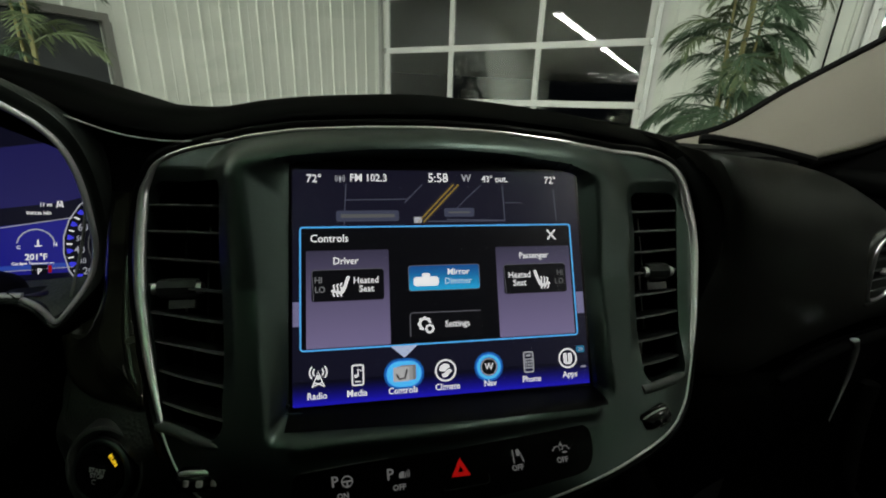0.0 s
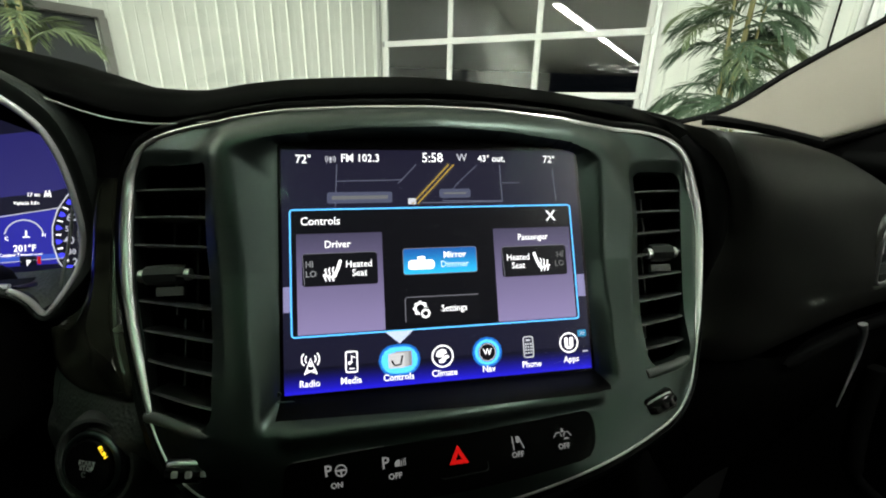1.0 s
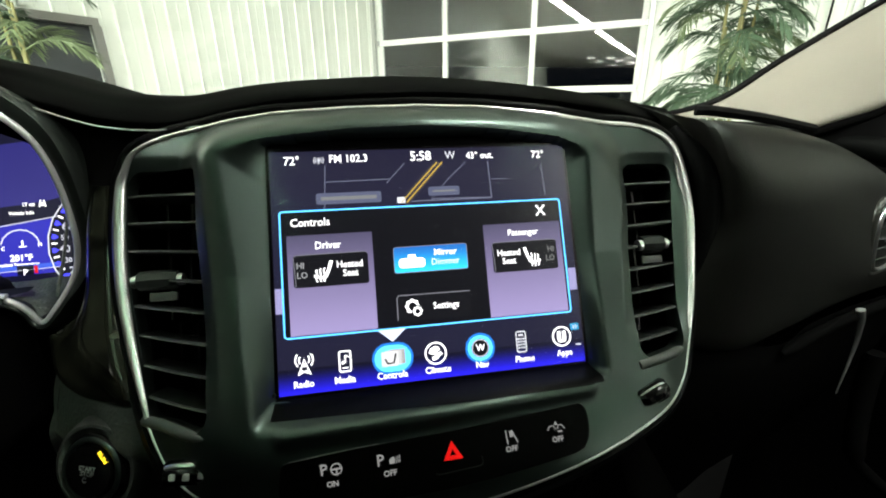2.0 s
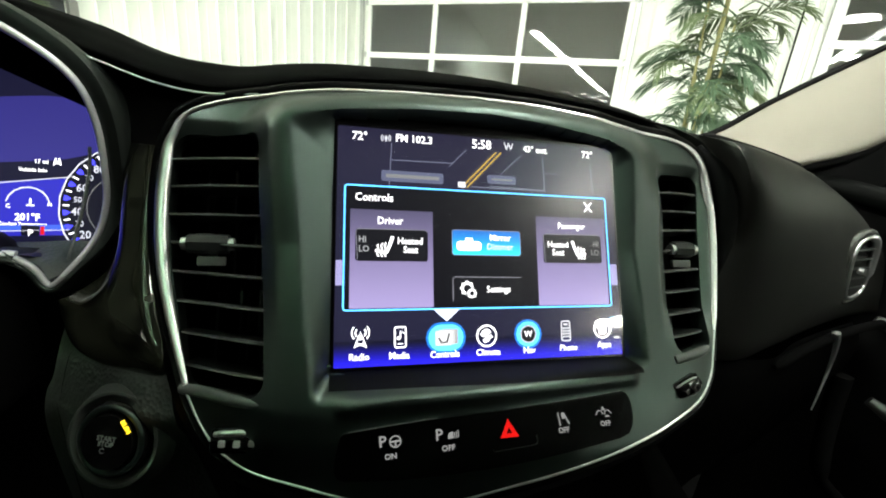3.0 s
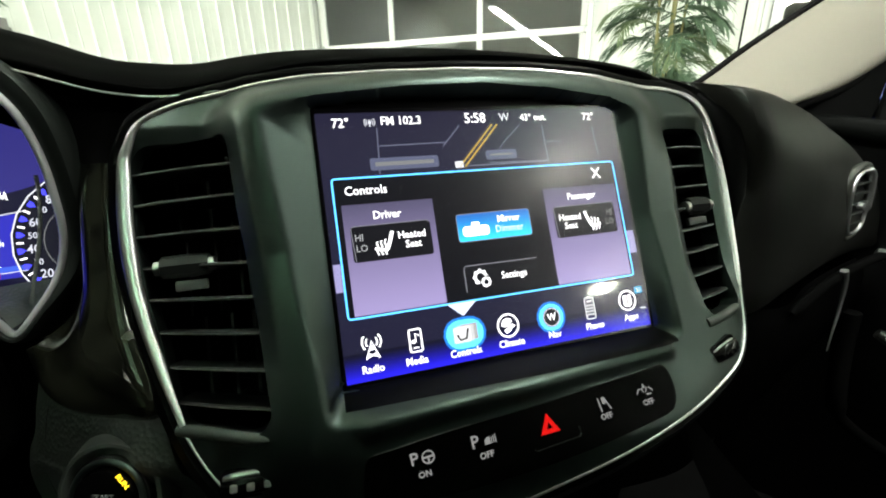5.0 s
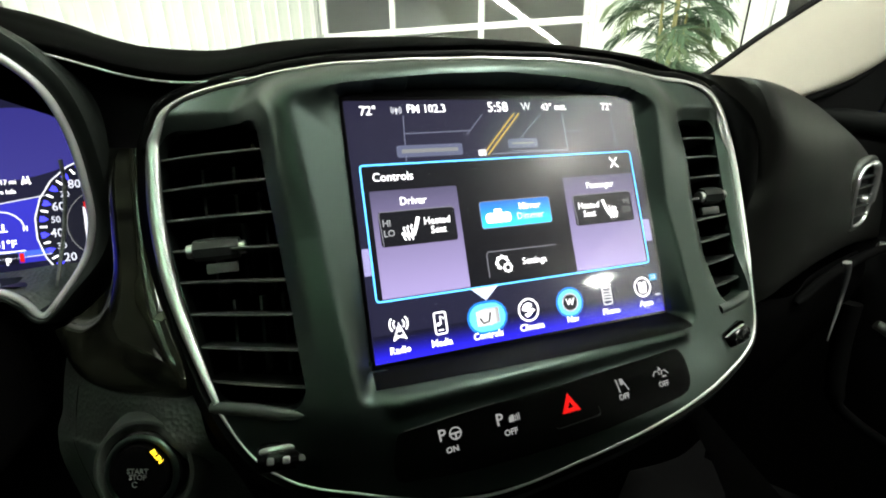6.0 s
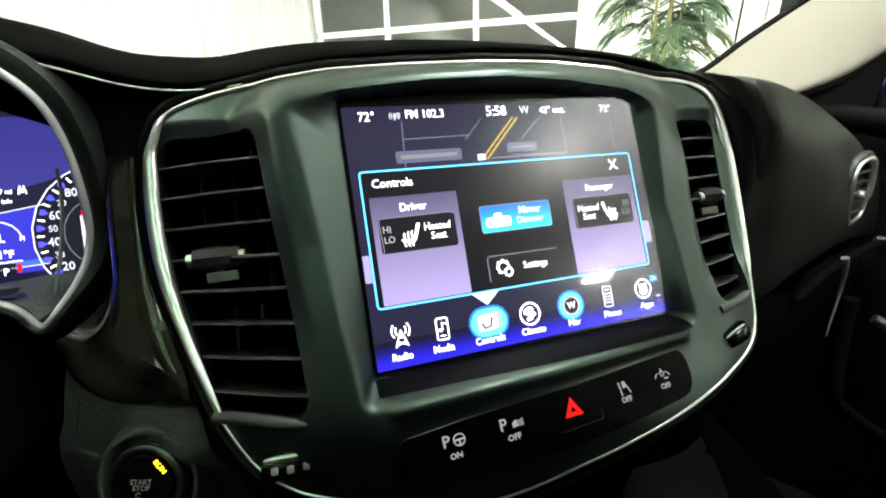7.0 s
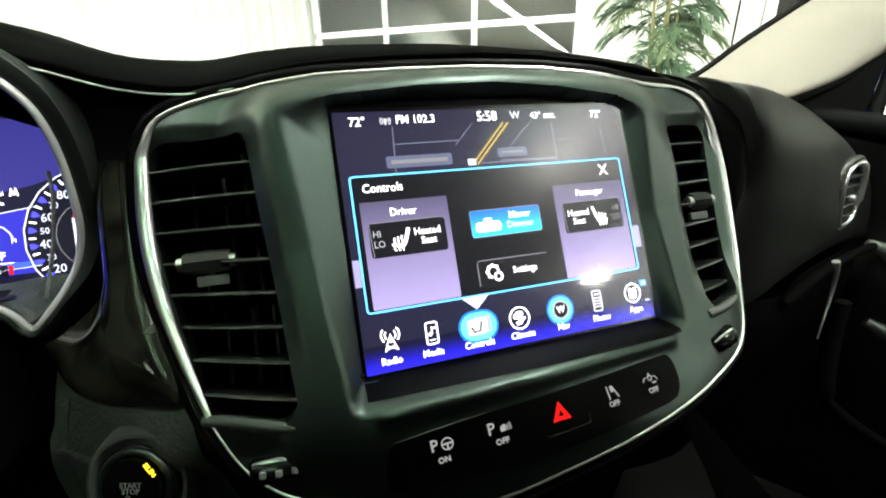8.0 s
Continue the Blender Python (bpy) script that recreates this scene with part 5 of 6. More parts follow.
screen_of_car = thing("windscreen", CAR @ Matrix.Translation((0, 0.46, 0.055)), "clear laminated car windscreen above the dashboard", "windscreen")
wind = part("glass", patch(screen_net, 6, 6, 0.004), CARGLASS, screen_of_car, "clear glass")
wind.visible_shadow = False
part("rubber_seal", sweep([p + Vector((-0.001, 0.004, 0.002)) for p in pa], [0.0042] * len(pa), False, 8), RUBBER, screen_of_car, "black rubber windscreen seal")
head = spline([Vector(q) + Vector((0, 0, -0.004)) for q in screen_net[-1]], 6)
part("header_trim", sweep(head, [0.008] * len(head), False, 8), LINER, screen_of_car, "cloth header trim, darkened for shade")
roof = thing("car_roof", CAR @ Matrix.Translation((0, -0.7, 0.45)), "cloth headliner darkened for shade, with tinted glass roof panels", "car roof")
PANES = ((0.30, 0.68, -0.64, -0.13), (-0.54, -0.22, -0.64, -0.13))      # the glazed openings; the second is unseen, added to light the knee panel
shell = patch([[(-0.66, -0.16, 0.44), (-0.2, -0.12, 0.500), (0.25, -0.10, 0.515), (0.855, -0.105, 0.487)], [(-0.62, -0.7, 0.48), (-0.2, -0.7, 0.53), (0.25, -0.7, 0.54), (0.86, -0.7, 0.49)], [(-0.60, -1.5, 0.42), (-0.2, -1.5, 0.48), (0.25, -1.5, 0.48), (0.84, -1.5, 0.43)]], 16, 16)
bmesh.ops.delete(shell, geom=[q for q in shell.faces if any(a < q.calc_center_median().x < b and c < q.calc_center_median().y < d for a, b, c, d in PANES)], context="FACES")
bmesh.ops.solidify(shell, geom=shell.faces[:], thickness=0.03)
# shade under the roof is put into this cloth's dark colour
part("headliner", shell, LINER, roof, "headliner cloth, darkened for shade")
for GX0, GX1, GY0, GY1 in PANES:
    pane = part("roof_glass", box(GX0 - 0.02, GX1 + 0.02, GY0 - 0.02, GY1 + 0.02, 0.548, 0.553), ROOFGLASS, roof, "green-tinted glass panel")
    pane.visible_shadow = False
    part("roof_glass_frame", join(*[box(x0, x1, y0, y1, 0.536, 0.560, 0.004, 1) for x0, x1, y0, y1 in ((GX0 - 0.05, GX0 - 0.02, GY0 - 0.05, GY1 + 0.05), (GX1 + 0.02, GX1 + 0.05, GY0 - 0.05, GY1 + 0.05), (GX0 - 0.02, GX1 + 0.02, GY0 - 0.05, GY0 - 0.02), (GX0 - 0.02, GX1 + 0.02, GY1 + 0.02, GY1 + 0.05))]), RUBBER, roof, "black rubber frame")
cabin = thing("car_cabin", Matrix.Translation((0, -0.6, 0.15)), "black carpeted car cabin shell round the seats", "car cabin")
part("cabin_floor", box(-0.80, 0.90, -2.2, 0.62, -0.72, -0.68), DARK, cabin, "black carpet")
part("firewall", box(-0.82, 0.90, 0.50, 0.53, -0.70, 0.045), DARK, cabin)
part("cowl", box(-0.82, 0.90, 0.40, 1.6, 0.02, 0.04), DARK, cabin)
part("driver_door", box(-0.80, -0.76, -1.6, 0.55, -0.70, 0.04), DARK, cabin)
part("cabin_side", box(0.885, 0.905, -2.2, 0.55, -0.70, 0.0), DARK, cabin)
# unseen panel added in place of the rear window, to keep light out
part("rear_light_block", box(-0.80, 0.90, -1.32, -1.28, -0.70, 0.47), PANEL, cabin, "unseen charcoal panel that closes the cabin's rear")
# unseen panel added to block the driver's window; its gap lets some light in
part("unseen_side_panel", join(box(-0.76, -0.73, -1.30, -0.40, 0.0, 0.50), box(-0.76, -0.73, -0.28, 0.10, 0.0, 0.50), box(-0.76, -0.73, -0.40, -0.28, 0.0, 0.12), box(-0.76, -0.73, -0.40, -0.28, 0.25, 0.50)), PANEL, cabin, "unseen charcoal panel closing the driver's window but for a light gap")
part("roof_rail", box(-0.76, -0.58, -1.30, -0.02, 0.40, 0.50, 0.02, 2), PANEL, cabin)
# unseen panel at the rear of the passenger window
part("unseen_side_panel", box(0.85, 0.88, -1.30, -1.18, 0.0, 0.40), PANEL, cabin)
for x in (-0.45, 0.42):
    part("front_seat", join(box(x - 0.25, x + 0.25, -0.98, -0.80, -0.45, 0.24, 0.06, 3), box(x - 0.25, x + 0.25, -0.85, -0.38, -0.55, -0.32, 0.06, 3), box(x - 0.13, x + 0.13, -0.98, -0.86, 0.22, 0.42, 0.04, 3)), DARK, cabin, "black front seat")

door = thing("passenger_door", CAR @ Matrix.Translation((0.707, -0.2, -0.57)), "black passenger door with chrome line and pull handle", "car door")
part("door_panel", patch([[(0.503, 0.242, 0.036), (0.598, 0.099, 0.029), (0.707, -0.132, 0.022), (0.843, -0.744, 0.016), (0.870, -1.424, 0.016)],
                          [(0.510, 0.222, 0.009), (0.612, 0.072, -0.001), (0.721, -0.159, -0.009), (0.857, -0.744, -0.018), (0.884, -1.424, -0.025)],
                          [(0.517, 0.228, -0.093), (0.625, 0.086, -0.107), (0.734, -0.146, -0.107), (0.870, -0.744, -0.107), (0.897, -1.424, -0.107)],
                          [(0.510, 0.208, -0.229), (0.612, 0.058, -0.229), (0.721, -0.173, -0.229), (0.857, -0.744, -0.229), (0.884, -1.424, -0.229)],
                          [(0.530, 0.222, -0.569), (0.639, 0.072, -0.569), (0.748, -0.159, -0.569), (0.884, -0.744, -0.569), (0.911, -1.424, -0.569)]], 6, 6, 0.02), DARK, door, "black door panel")
part("door_sill_pad", sweep(spline([(0.505, 0.235, 0.044), (0.539, 0.172, 0.033), (0.566, 0.122, 0.024), (0.601, 0.060, 0.012), (0.707, -0.135, -0.015), (0.84, -0.75, -0.02)], 6), [0.013] * 31, False, 12), PAD, door, "soft black sill")
part("door_chrome_line", sweep(spline([(0.560, 0.119, 0.026), (0.572, 0.098, 0.021), (0.583, 0.078, 0.015), (0.596, 0.055, 0.008), (0.700, -0.16, -0.03)], 6), [0.0016] * 25, False, 8), CHROME, door, "thin chrome line")
pull = spline([(0.570, 0.105, -0.016), (0.575, 0.095, -0.011), (0.600, 0.050, -0.014), (0.690, -0.130, -0.040), (0.697, -0.145, -0.085), (0.650, -0.050, -0.100), (0.609, 0.033, -0.090), (0.596, 0.056, -0.094), (0.588, 0.072, -0.088), (0.581, 0.084, -0.074), (0.575, 0.096, -0.047)], 6, True)
part("pull_surround", sweep(pull, [0.0022] * len(pull), True, 10), CHROME, door, "chrome surround of the door pull")
part("door_handle", sweep(spline([(0.591, 0.073, -0.072), (0.602, 0.055, -0.070), (0.612, 0.038, -0.066), (0.66, -0.06, -0.055)], 5), [0.0035] * 16, False, 10), CHROME, door, "chrome door handle")
part("armrest_roll", sweep(spline([(0.555, 0.105, -0.112), (0.568, 0.084, -0.122), (0.576, 0.069, -0.134), (0.589, 0.045, -0.130), (0.602, 0.022, -0.122), (0.69, -0.16, -0.11)], 5), [0.004, 0.006, 0.007, 0.008, 0.009] + [0.011] * 21, False, 12), PANEL, door, "charcoal armrest edge")
part("door_pocket", sweep(spline([(0.556, 0.080, -0.212), (0.576, 0.050, -0.227), (0.590, 0.026, -0.230), (0.609, -0.009, -0.229), (0.68, -0.16, -0.22)], 5), [0.006, 0.007, 0.008] + [0.009] * 18, False, 12), PANEL, door, "charcoal pocket edge")
part("window_quarter", patch([[(0.490, 0.214, 0.030), (0.533, 0.174, 0.026), (0.556, 0.150, 0.020)], [(0.536, 0.184, 0.086), (0.552, 0.164, 0.092), (0.566, 0.148, 0.099)], [(0.571, 0.162, 0.122), (0.578, 0.152, 0.127), (0.584, 0.142, 0.131)]], 5, 5, 0.003), DARK, door, "black quarter panel")
part("window_bar", sweep(spline([(0.575, 0.148, 0.030), (0.577, 0.146, 0.116)], 6), [0.0075] * 7, False, 8), DARK, door, "black window bar")
rail = spline([(0.755, 0.031, 0.342), (0.789, -0.091, 0.424), (0.832, -0.336, 0.481), (0.850, -0.880, 0.498), (0.850, -1.424, 0.492)], 6)
part("window_frame", sweep(rail, [0.045] * len(rail), False, 12, 0.9), DARK, door, "black upper window frame")
g = part("door_window", patch([[(0.517, 0.208, 0.043), (0.707, -0.146, 0.024), (0.843, -0.744, 0.016), (0.870, -1.424, 0.016)], [(0.571, 0.140, 0.138), (0.748, -0.146, 0.247), (0.843, -0.744, 0.315), (0.857, -1.424, 0.315)], [(0.653, 0.072, 0.247), (0.775, -0.146, 0.424), (0.829, -0.744, 0.587), (0.843, -1.424, 0.587)]], 6, 6, 0.003), CARGLASS, door, "clear door window")
g.visible_shadow = False

mirror = thing("door_mirror", CAR @ Matrix.Translation((0.85, 0.2, 0.0)), "blue door mirror with a chrome-dark rim", "door mirror")
MZ = Vector((-0.45, -0.89, 0)).normalized()
MX = Vector((-MZ.y, MZ.x, 0))
MM_ = CAR @ Matrix(((MX.x, 0, MZ.x, 0.829), (MX.y, 0, MZ.y, 0.231), (0, 1, 0, 0.066), (0, 0, 0, 1))) @ Matrix.Diagonal((0.80, 1.0, 1.0, 1))
mo = spline([(-0.055, 0.030, 0), (-0.03, 0.046, 0), (0.03, 0.045, 0), (0.075, 0.025, 0), (0.078, -0.020, 0), (0.055, -0.046, 0), (-0.03, -0.044, 0), (-0.056, -0.030, 0)], 5, True)
part("mirror_glass", poly([(p.x, p.y) for p in mo], 0.0, 0.002), MIRROR, mirror, "mirror glass", MM_)
part("mirror_rim", sweep(mo, [0.005] * len(mo), True, 8), DARK, mirror, "black rim", MM_)
shell = bmesh.new()
rows = [[shell.verts.new((p.x * s, p.y * s, -d)) for p in mo] for s, d in ((1.08, -0.002), (1.12, 0.02), (0.95, 0.06), (0.5, 0.085))]
for a, b in zip(rows, rows[1:]):
    for i in range(len(a)):
        shell.faces.new((a[i], a[(i + 1) % len(a)], b[(i + 1) % len(a)], b[i]))
shell.faces.new(rows[-1])
part("mirror_shell", shell, BLUE, mirror, "glossy blue shell", MM_)
part("mirror_arm", box(-0.10, -0.04, -0.03, 0.0, -0.05, -0.01, 0.008), DARK, mirror, "", MM_)

# ================= the showroom =================
FAR = 26.0


def floor_sheet(z0, z1, m=WORLD):
    return box(-45, 30, -45, 30, z0, z1)


solid("floor", floor_sheet(-0.1, 0.0), FLOORM, WORLD, "polished grey concrete showroom floor", "floor", kind="structure")


def ribbed(x0, x1, z0, z1, rib=0.18, thick=0.08):
    """Sheet-steel cladding in the wall's own frame, with a narrow raised rib to each sheet width and a faint crease between."""
    bm = bmesh.new()
    prof = [(x0, 0.0)]
    x = math.floor(x0 / rib) * rib
    while x < x1:
        for a, d in ((0.0, 0.0), (0.005, 0.011), (0.016, 0.011), (0.022, 0.0), (0.098, 0.0), (0.101, 0.0012), (0.107, 0.0012), (0.110, 0.0)):
            if x0 < x + a < x1:
                prof.append((x + a, d))
        x += rib
    prof.append((x1, 0.0))
    lo = [bm.verts.new((a, -d, z0)) for a, d in prof]
    hi = [bm.verts.new((a, -d, z1)) for a, d in prof]
    for i in range(len(prof) - 1):
        bm.faces.new((lo[i], lo[i + 1], hi[i + 1], hi[i]))
    bl = [bm.verts.new((a, thick, z)) for a, z in ((x0, z0), (x1, z0), (x1, z1), (x0, z1))]
    bm.faces.new(bl)
    bm.faces.new((lo[0], hi[0], bl[3], bl[0]))
    bm.faces.new((hi[-1], lo[-1], bl[1], bl[2]))
    return bm


D1A, D1B, D2A, D2B = -1.90, 1.10, 2.66, 5.70      # the two glazed doors along the wall
TOP = 2.95
wall = join(ribbed(-2.03, D1A, 0, CEIL), ribbed(D1B, D2A, 0, CEIL), ribbed(D2B, FAR, 0, CEIL), ribbed(D1A, D1B, TOP, CEIL), ribbed(D2A, D2B, TOP, CEIL))
solid("wall_north", wall, WALLM, WALL, "white ribbed steel wall with two glazed overhead doors", "wall", kind="structure", smooth=False)
WX0, WX1, WZ0, WZ1 = 2.88, 3.75, 0.9, 1.58        # the dark opening in the side wall
side = join(ribbed(0, WX0, 0, CEIL), ribbed(WX1, FAR, 0, CEIL), ribbed(WX0, WX1, 0, WZ0), ribbed(WX0, WX1, WZ1, CEIL))
solid("wall_west", side, WALLM, SIDE, "white ribbed steel side wall", "wall", kind="structure", smooth=False)
ceil = floor_sheet(CEIL, CEIL + 0.1)
solid("ceiling", ceil, CEILM, WORLD, "pale sheet ceiling of the showroom", "ceiling", kind="structure")
solid("wall_east", box(20, 20.2, -45, 20, 0, CEIL), GREYW, WORLD, "plain grey showroom wall", "wall", kind="structure")
solid("wall_south", box(-45, 25, -30.2, -30, 0, CEIL), GREYW, WORLD, "plain grey showroom wall", "wall", kind="structure")
# unseen white wall, added so that the door mirror has something bright to reflect
solid("mirror_backdrop_wall", box(0.8, 9.0, -9.2, -9.0, 0, CEIL), WALLM, WORLD, "unseen white wall added for the door mirror to reflect", "wall", kind="structure")


def build_door(x0, x1, rails, mull, label):
    """A glazed overhead door: rails, stiles, one pane in every field, track and jamb."""
    d = thing("garage_door", WALL @ Matrix.Translation(((x0 + x1) / 2, 0, 0)), label, "overhead door", "glazed overhead doors")
    zs = sorted(rails)
    for z in zs:
        part("rail", box(x0, x1, -0.005, 0.045, z - 0.032, z + 0.032, 0.004, 1), FRAMEM, d, "", WALL, False)
    for x in mull:
        for a, b in zip(zs, zs[1:]):
            part("stile", box(x - 0.030, x + 0.030, -0.002, 0.042, a + 0.033, b - 0.033, 0.004, 1), FRAMEM, d, "", WALL, False)
    for a, b in zip(zs, zs[1:]):
        for p, q in zip(mull, mull[1:]):
            g = part("pane", box(p + 0.03, q - 0.03, 0.018, 0.022, a + 0.032, b - 0.032), DOORGLASS, d, "", WALL, False)
            g.visible_shadow = False
    for x, s in ((x0 - 0.03, -1), (x1 + 0.03, 1)):
        part("door_track", box(x - 0.02, x + 0.02, -0.07, -0.03, 0, TOP), STEEL, d, "galvanised door track", WALL, False)
        part("door_jamb", box(min(x, x + s * 0.07), max(x, x + s * 0.07), -0.028, 0.05, 0, TOP + 0.05), FRAMEM, d, "white door jamb", WALL, False)
        for z in zs:
            part("hinge", box(x - 0.05 if s > 0 else x + 0.02, x - 0.02 if s > 0 else x + 0.05, -0.02, -0.006, z - 0.03, z + 0.03, 0.003, 1), STEEL, d, "", WALL, False)
    return d


ROWS_1 = [ROW + k * 0.575 for k in (-3, -2, -1, 0, 1, 2)]
build_door(D1A, D1B, ROWS_1, [D1A + 0.03, -1.0, 0.02, D1B - 0.03], "white aluminium overhead door with dark night panes beside the palm")
build_door(D2A, D2B, [z + 0.20 for z in ROWS_1], [D2A + 0.03, 3.62, 4.63, D2B - 0.03], "white aluminium overhead door with panes that mirror ceiling lamps")
# dark sheet in place of the unlit interior behind the window
solid("window_1", join(box(WX0, WX1, 0.04, 0.06, WZ0, WZ1)), WINDARK, SIDE, "dark framed window in the side wall", "window", kind="structure", smooth=False)
solid("window_frame", join(box(WX0 - 0.04, WX1 + 0.04, -0.03, 0.02, WZ1, WZ1 + 0.05), box(WX0 - 0.05, WX0, -0.03, 0.02, WZ0, WZ1), box(WX1, WX1 + 0.05, -0.03, 0.02, WZ0, WZ1), box(WX0 - 0.04, WX1 + 0.04, -0.03, 0.02, WZ0 - 0.05, WZ0)), GREYW, SIDE, "grey painted window frame in the side wall", "window frame", kind="structure", smooth=False)
solid("wall_notice", box(1.90, 2.06, -0.035, -0.026, 2.46, 2.56, 0.002, 1), material("pale_yellow_card", (0.62, 0.60, 0.38), 0.7), WALL, "pale yellow notice card on the ribbed wall", "notice")
solid("wall_conduit", sweep([(2.42, -0.035, 0.02), (2.42, -0.035, 1.5), (2.42, -0.035, CEIL)], [0.008] * 3, False, 8), RUBBER, WALL, "thin dark conduit running up the wall", "conduit")

# outside, at night
solid("ground", box(-60, 90, -60, 90, -0.3, -0.12), ASPHALT, WORLD, "dark asphalt yard outside at night", "ground", kind="structure")


def yard_lamp(s, h, dist, r):
    p = WALL @ Vector((s, dist, 0))
    d = thing("yard_lamp", Matrix.Translation(p), "lit lamp on a post in the dark yard", "yard lamp", "yard lamps")
    m = Matrix.Translation(p)
    part("post", disc(0, 0, h / 2, 0.05, h, seg=12), STEEL, d, "", m)
    bm = bmesh.new()
    bmesh.ops.create_uvsphere(bm, u_segments=16, v_segments=10, radius=r)
    part("globe", moved(bm, 0, -0.06, h), LAMPR, d, "glowing globe", m)


# ceiling fittings
def strip_light(p, d, length):
    """A twin-tube batten on the ceiling."""
    y = Vector((-d.y, d.x, 0))
    m = Matrix(((d.x, y.x, 0, p.x), (d.y, y.y, 0, p.y), (0, 0, 1, CEIL), (0, 0, 0, 1)))
    t = thing("strip_light", m, "lit fluorescent batten on the ceiling", "strip light", "ceiling battens")
    part("housing", box(-length / 2, length / 2, -0.11, 0.11, -0.09, 0, 0.01, 1), FRAMEM, t, "white housing", m, False)
    for s in (-0.05, 0.05):
        part("tube", disc(0, s, -0.105, 0.018, length * 0.97, (1, 0, 0), 12), LAMP, t, "lit tube", m)


def round_lamp(p, r=0.28):
    m = Matrix.Translation((p[0], p[1], CEIL))
    t = thing("ceiling_lamp", m, "round lit ceiling lamp", "ceiling lamp", "round ceiling lamps")
    part("drum", disc(0, 0, -0.07, r, 0.14, seg=32), FRAMEM, t, "white drum", m)
    part("lens", disc(0, 0, -0.145, r * 0.92, 0.01, seg=32), LAMPR, t, "lit lens", m)


ROWDIR = Vector((-0.50, -0.866, 0)).normalized()
ROWP = Vector((-3.12, -0.31, 0))
for k in range(6):
    strip_light(ROWP + ROWDIR * (1.25 + k * 2.75), ROWDIR, 2.5)
for off in (3.4, 6.8):
    for k in range(4):
        strip_light(ROWP + Vector((0.866, -0.5, 0)) * off + ROWDIR * (k * 3.4 - 2.0), ROWDIR, 2.5)
# the lamp at (6.6, -2.2) is unseen, added to light the passenger side
for p in ((2.45, -2.75), (1.55, -6.4), (5.18, -6.55), (6.6, -2.2)):
    round_lamp(p, 0.30)
for p in ((-12.2, -11.7), (-11.7, -12.7), (-11.4, -13.8), (-13.6, -14.0), (-14.4, -16.3), (-13.4, -16.7), (-12.6, -14.6), (-12.9, -16.0)):
    round_lamp(p, 0.30)
turn = Matrix.Rotation(math.atan2(ROWDIR.y, ROWDIR.x), 4, "Z")
for off, n, step in ((0.0, 5, 2.75), (3.4, 3, 4.6), (6.8, 3, 4.6)):
    for k in range(n):
        p = ROWP + Vector((0.866, -0.5, 0)) * off + ROWDIR * (k * step + (1.3 if off == 0 else -1.4))
        area("batten_light", Matrix.Translation((p.x, p.y, CEIL - 0.14)) @ turn, 2.5, 0.22, (490, 85, 205 if k else 100)[round(off / 3.4)], FLUO)
# the last one is the light of the added lamp
for p, e in (((2.45, -2.75), 20), ((1.55, -6.4), 60), ((5.18, -6.55), 85), ((6.6, -2.2), 12)):
    area("round_light", Matrix.Translation((p[0], p[1], CEIL - 0.16)), 0.5, 0.5, e, (1.0, 0.98, 0.9))
yard_lamp(-0.95 + 3.1, 4.6, 8.0, 0.16)
yard_lamp(0.6 + 3.4, 3.6, 8.0, 0.09)


# ================= palms =================
def frond(length, lift, droop, pairs, leaf, seed, wide=0.0058):
    """A feather-shaped leaf: a bowed rib with a row of narrow drooping leaflets on either side. It grows along +x from the origin."""
    rng = random.Random(seed)
    bm = bmesh.new()
    pts, n = [], 14
    for i in range(n + 1):
        t = i / n
        pts.append(Vector((length * t * (1 - 0.18 * t), 0, length * (lift * t - droop * t * t))))
    rib = sweep(pts, [0.006 * (1 - 0.85 * i / n) for i in range(n + 1)], False, 5)
    for k in range(pairs):
        t = 0.22 + 0.77 * k / (pairs - 1)
        i = min(int(t * n), n - 1)
        base = pts[i].lerp(pts[i + 1], t * n - i)
        d = (pts[i + 1] - pts[i]).normalized()
        size = leaf * (0.55 + 0.6 * math.sin(math.pi * min(1, 0.15 + 0.8 * t))) * rng.uniform(0.85, 1.12)
        for s in (-1, 1):
            if rng.random() < 0.05:
                continue
            ang = radians(rng.uniform(38, 62) * (1 - 0.35 * t))
            way = (d * math.cos(ang) + Vector((0, s, 0)) * math.sin(ang) + Vector((0, 0, rng.uniform(-0.10, 0.22)))).normalized()
            sag = rng.uniform(0.15, 0.55)
            nrm = way.cross(Vector((0, 0, 1))).normalized()
            spine = [base + way * size * q + Vector((0, 0, -sag * size * q * q)) for q in (0, 0.3, 0.62, 0.85, 1.0)]
            wd = [0.35, 1.0, 0.85, 0.5, 0.04]
            tw = Vector((0, 0, rng.uniform(-0.5, 0.5)))
            l = [bm.verts.new(p + (nrm + tw).normalized() * wide * w) for p, w in zip(spine, wd)]
            m = [bm.verts.new(p + Vector((0, 0, 0.0035 * w))) for p, w in zip(spine, wd)]
            r = [bm.verts.new(p - (nrm + tw).normalized() * wide * w) for p, w in zip(spine, wd)]
            for a in range(4):
                bm.faces.new((l[a], l[a + 1], m[a + 1], m[a]))
                bm.faces.new((m[a], m[a + 1], r[a + 1], r[a]))
    return join(bm, rib)


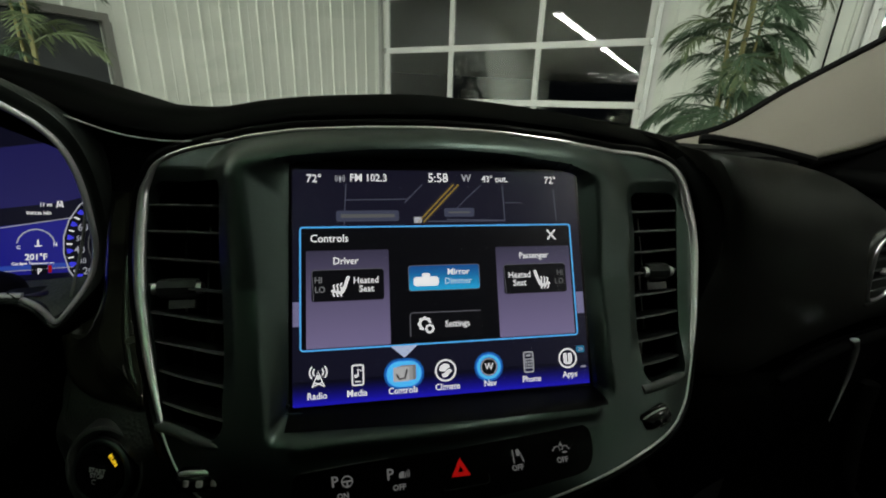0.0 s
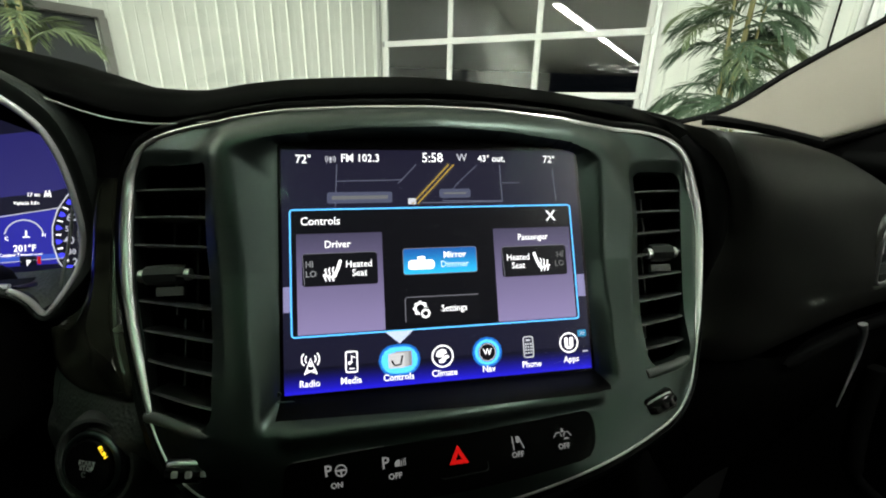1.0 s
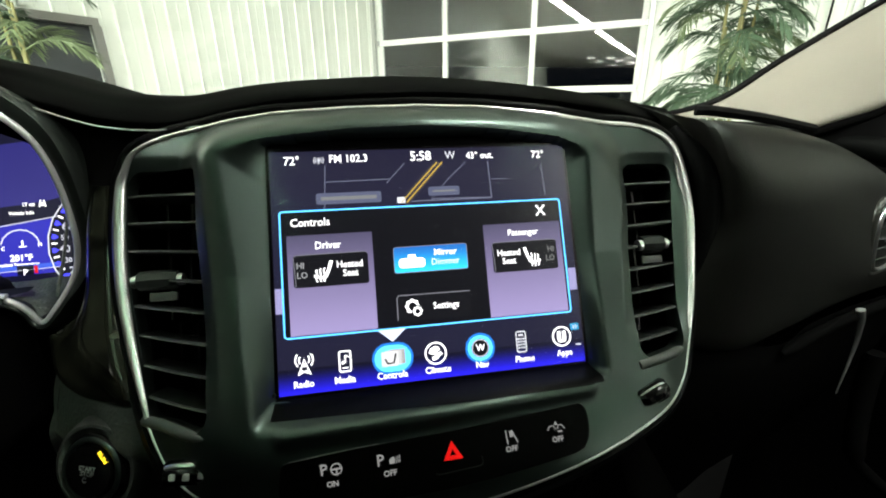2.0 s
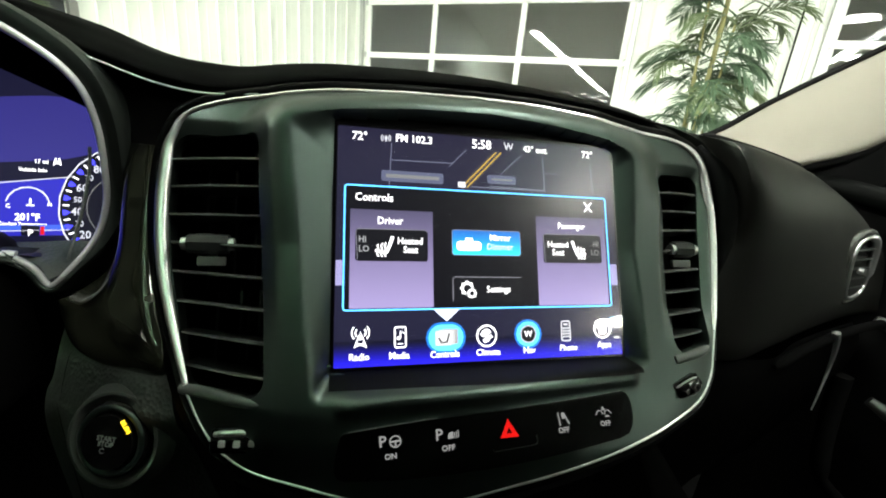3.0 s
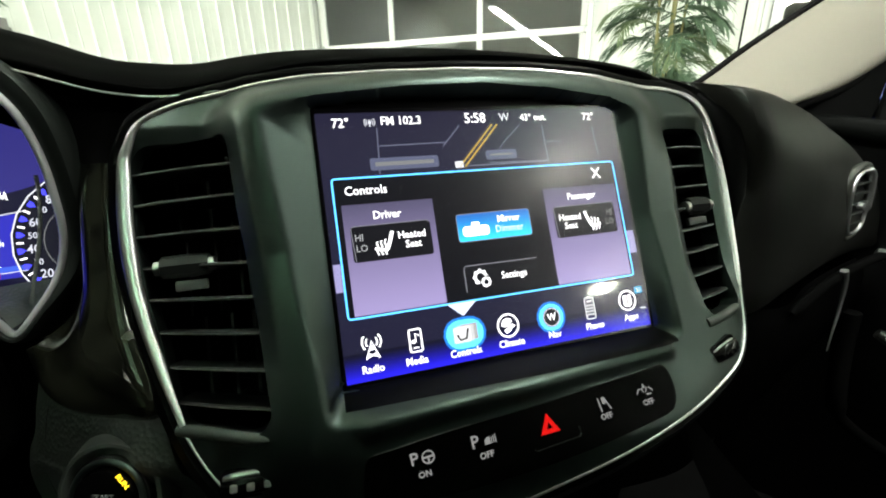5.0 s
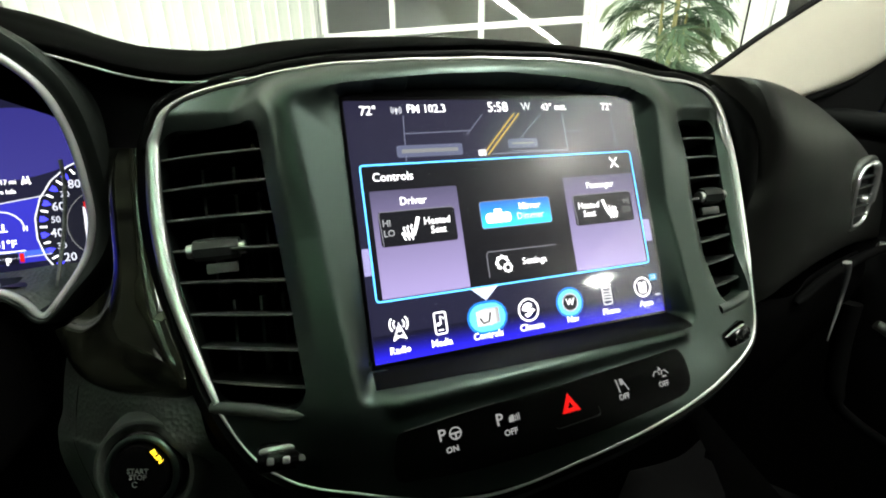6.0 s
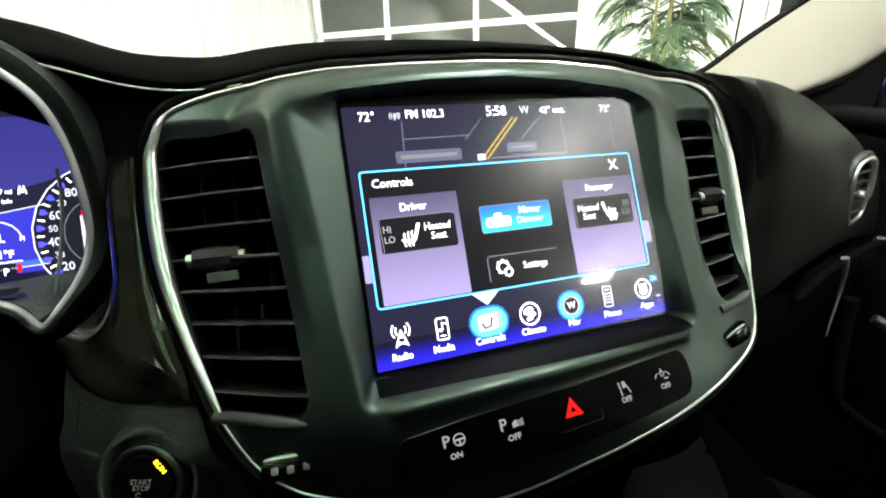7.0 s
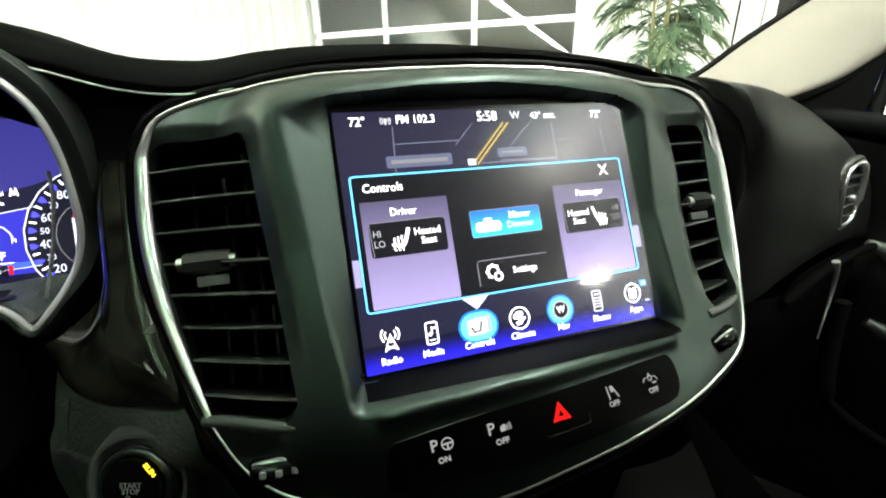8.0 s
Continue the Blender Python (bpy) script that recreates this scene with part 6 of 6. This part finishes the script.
def palm(x, y, canes, fronds, label, seed, spread=1.0):
    """A potted indoor palm of several canes."""
    rng = random.Random(seed)
    m = Matrix.Translation((x, y, 0))
    t = thing("potted_palm", m, label, "palm", "showroom palms")
    pot = bmesh.new()
    rows = []
    for z, r in ((0.0, 0.16), (0.05, 0.18), (0.30, 0.23), (0.36, 0.24), (0.36, 0.21), (0.32, 0.20)):
        rows.append([pot.verts.new((r * math.cos(a), r * math.sin(a), z)) for a in np.linspace(0, 2 * math.pi, 28, endpoint=False)])
    for a, b in zip(rows, rows[1:]):
        for i in range(28):
            pot.faces.new((a[i], a[(i + 1) % 28], b[(i + 1) % 28], b[i]))
    pot.faces.new(rows[-1])
    pot.faces.new(rows[0][::-1])
    part("pot", pot, POT, t, "brown woven pot", m)
    tops = []
    for dx, dy, h in canes:
        pts = spline([(dx * 0.3, dy * 0.3, 0.3), (dx * 0.6 + rng.uniform(-0.02, 0.02), dy * 0.6, h * 0.5), (dx, dy, h)], 8)
        part("cane", sweep(pts, [0.012 - 0.005 * i / len(pts) + (0.0012 if i % 3 == 0 else 0) for i in range(len(pts))], False, 8), TRUNK, t, "", m)
        tops.append((dx, dy, h))
    for az, z, L, lift, droop, pale in fronds:
        c = min(tops, key=lambda q: abs(q[2] - z) + rng.random() * 0.3)
        f = min(1, z / c[2])
        bm = frond(L * spread, lift, droop, 22, 0.175 * spread, seed * 100 + int(az) + int(z * 50))
        bm.transform(Matrix.Translation((c[0] * f, c[1] * f, z)) @ Matrix.Rotation(radians(az), 4, "Z") @ Matrix.Rotation(rng.uniform(-0.5, 0.5), 4, "X"))
        part("frond", bm, LEAFY if pale else LEAF, t, "", m)
    return t


def crown(seed, z0, z1, n, long0, long1):
    """Frond data spread over all directions and heights."""
    rng = random.Random(seed)
    out = []
    for k in range(n):
        az = (k * 137.5 + rng.uniform(-18, 18)) % 360
        z = lerp(z0, z1, rng.random())
        f = (z - z0) / (z1 - z0)
        out.append((az, z, lerp(long0, long1, rng.random()), lerp(0.25, 1.1, f * rng.uniform(0.6, 1.2)), lerp(0.45, 0.75, rng.random()), rng.random() < 0.35))
    return out


palm(2.30, 2.30, [(0.02, 0.0, 2.5), (-0.08, 0.05, 2.1), (0.07, -0.06, 1.8), (0.0, 0.08, 1.5), (-0.03, -0.07, 2.3)], crown(3, 0.95, 2.45, 92, 0.42, 0.66), "tall green indoor palm standing before the ribbed wall", 5, 0.82)
palm(-2.02, 2.85, [(0.02, 0.0, 2.2), (-0.08, 0.05, 1.9), (0.07, -0.06, 1.6)], crown(8, 0.9, 2.15, 40, 0.45, 0.75), "green indoor palm beside the dark window", 9, 0.64)
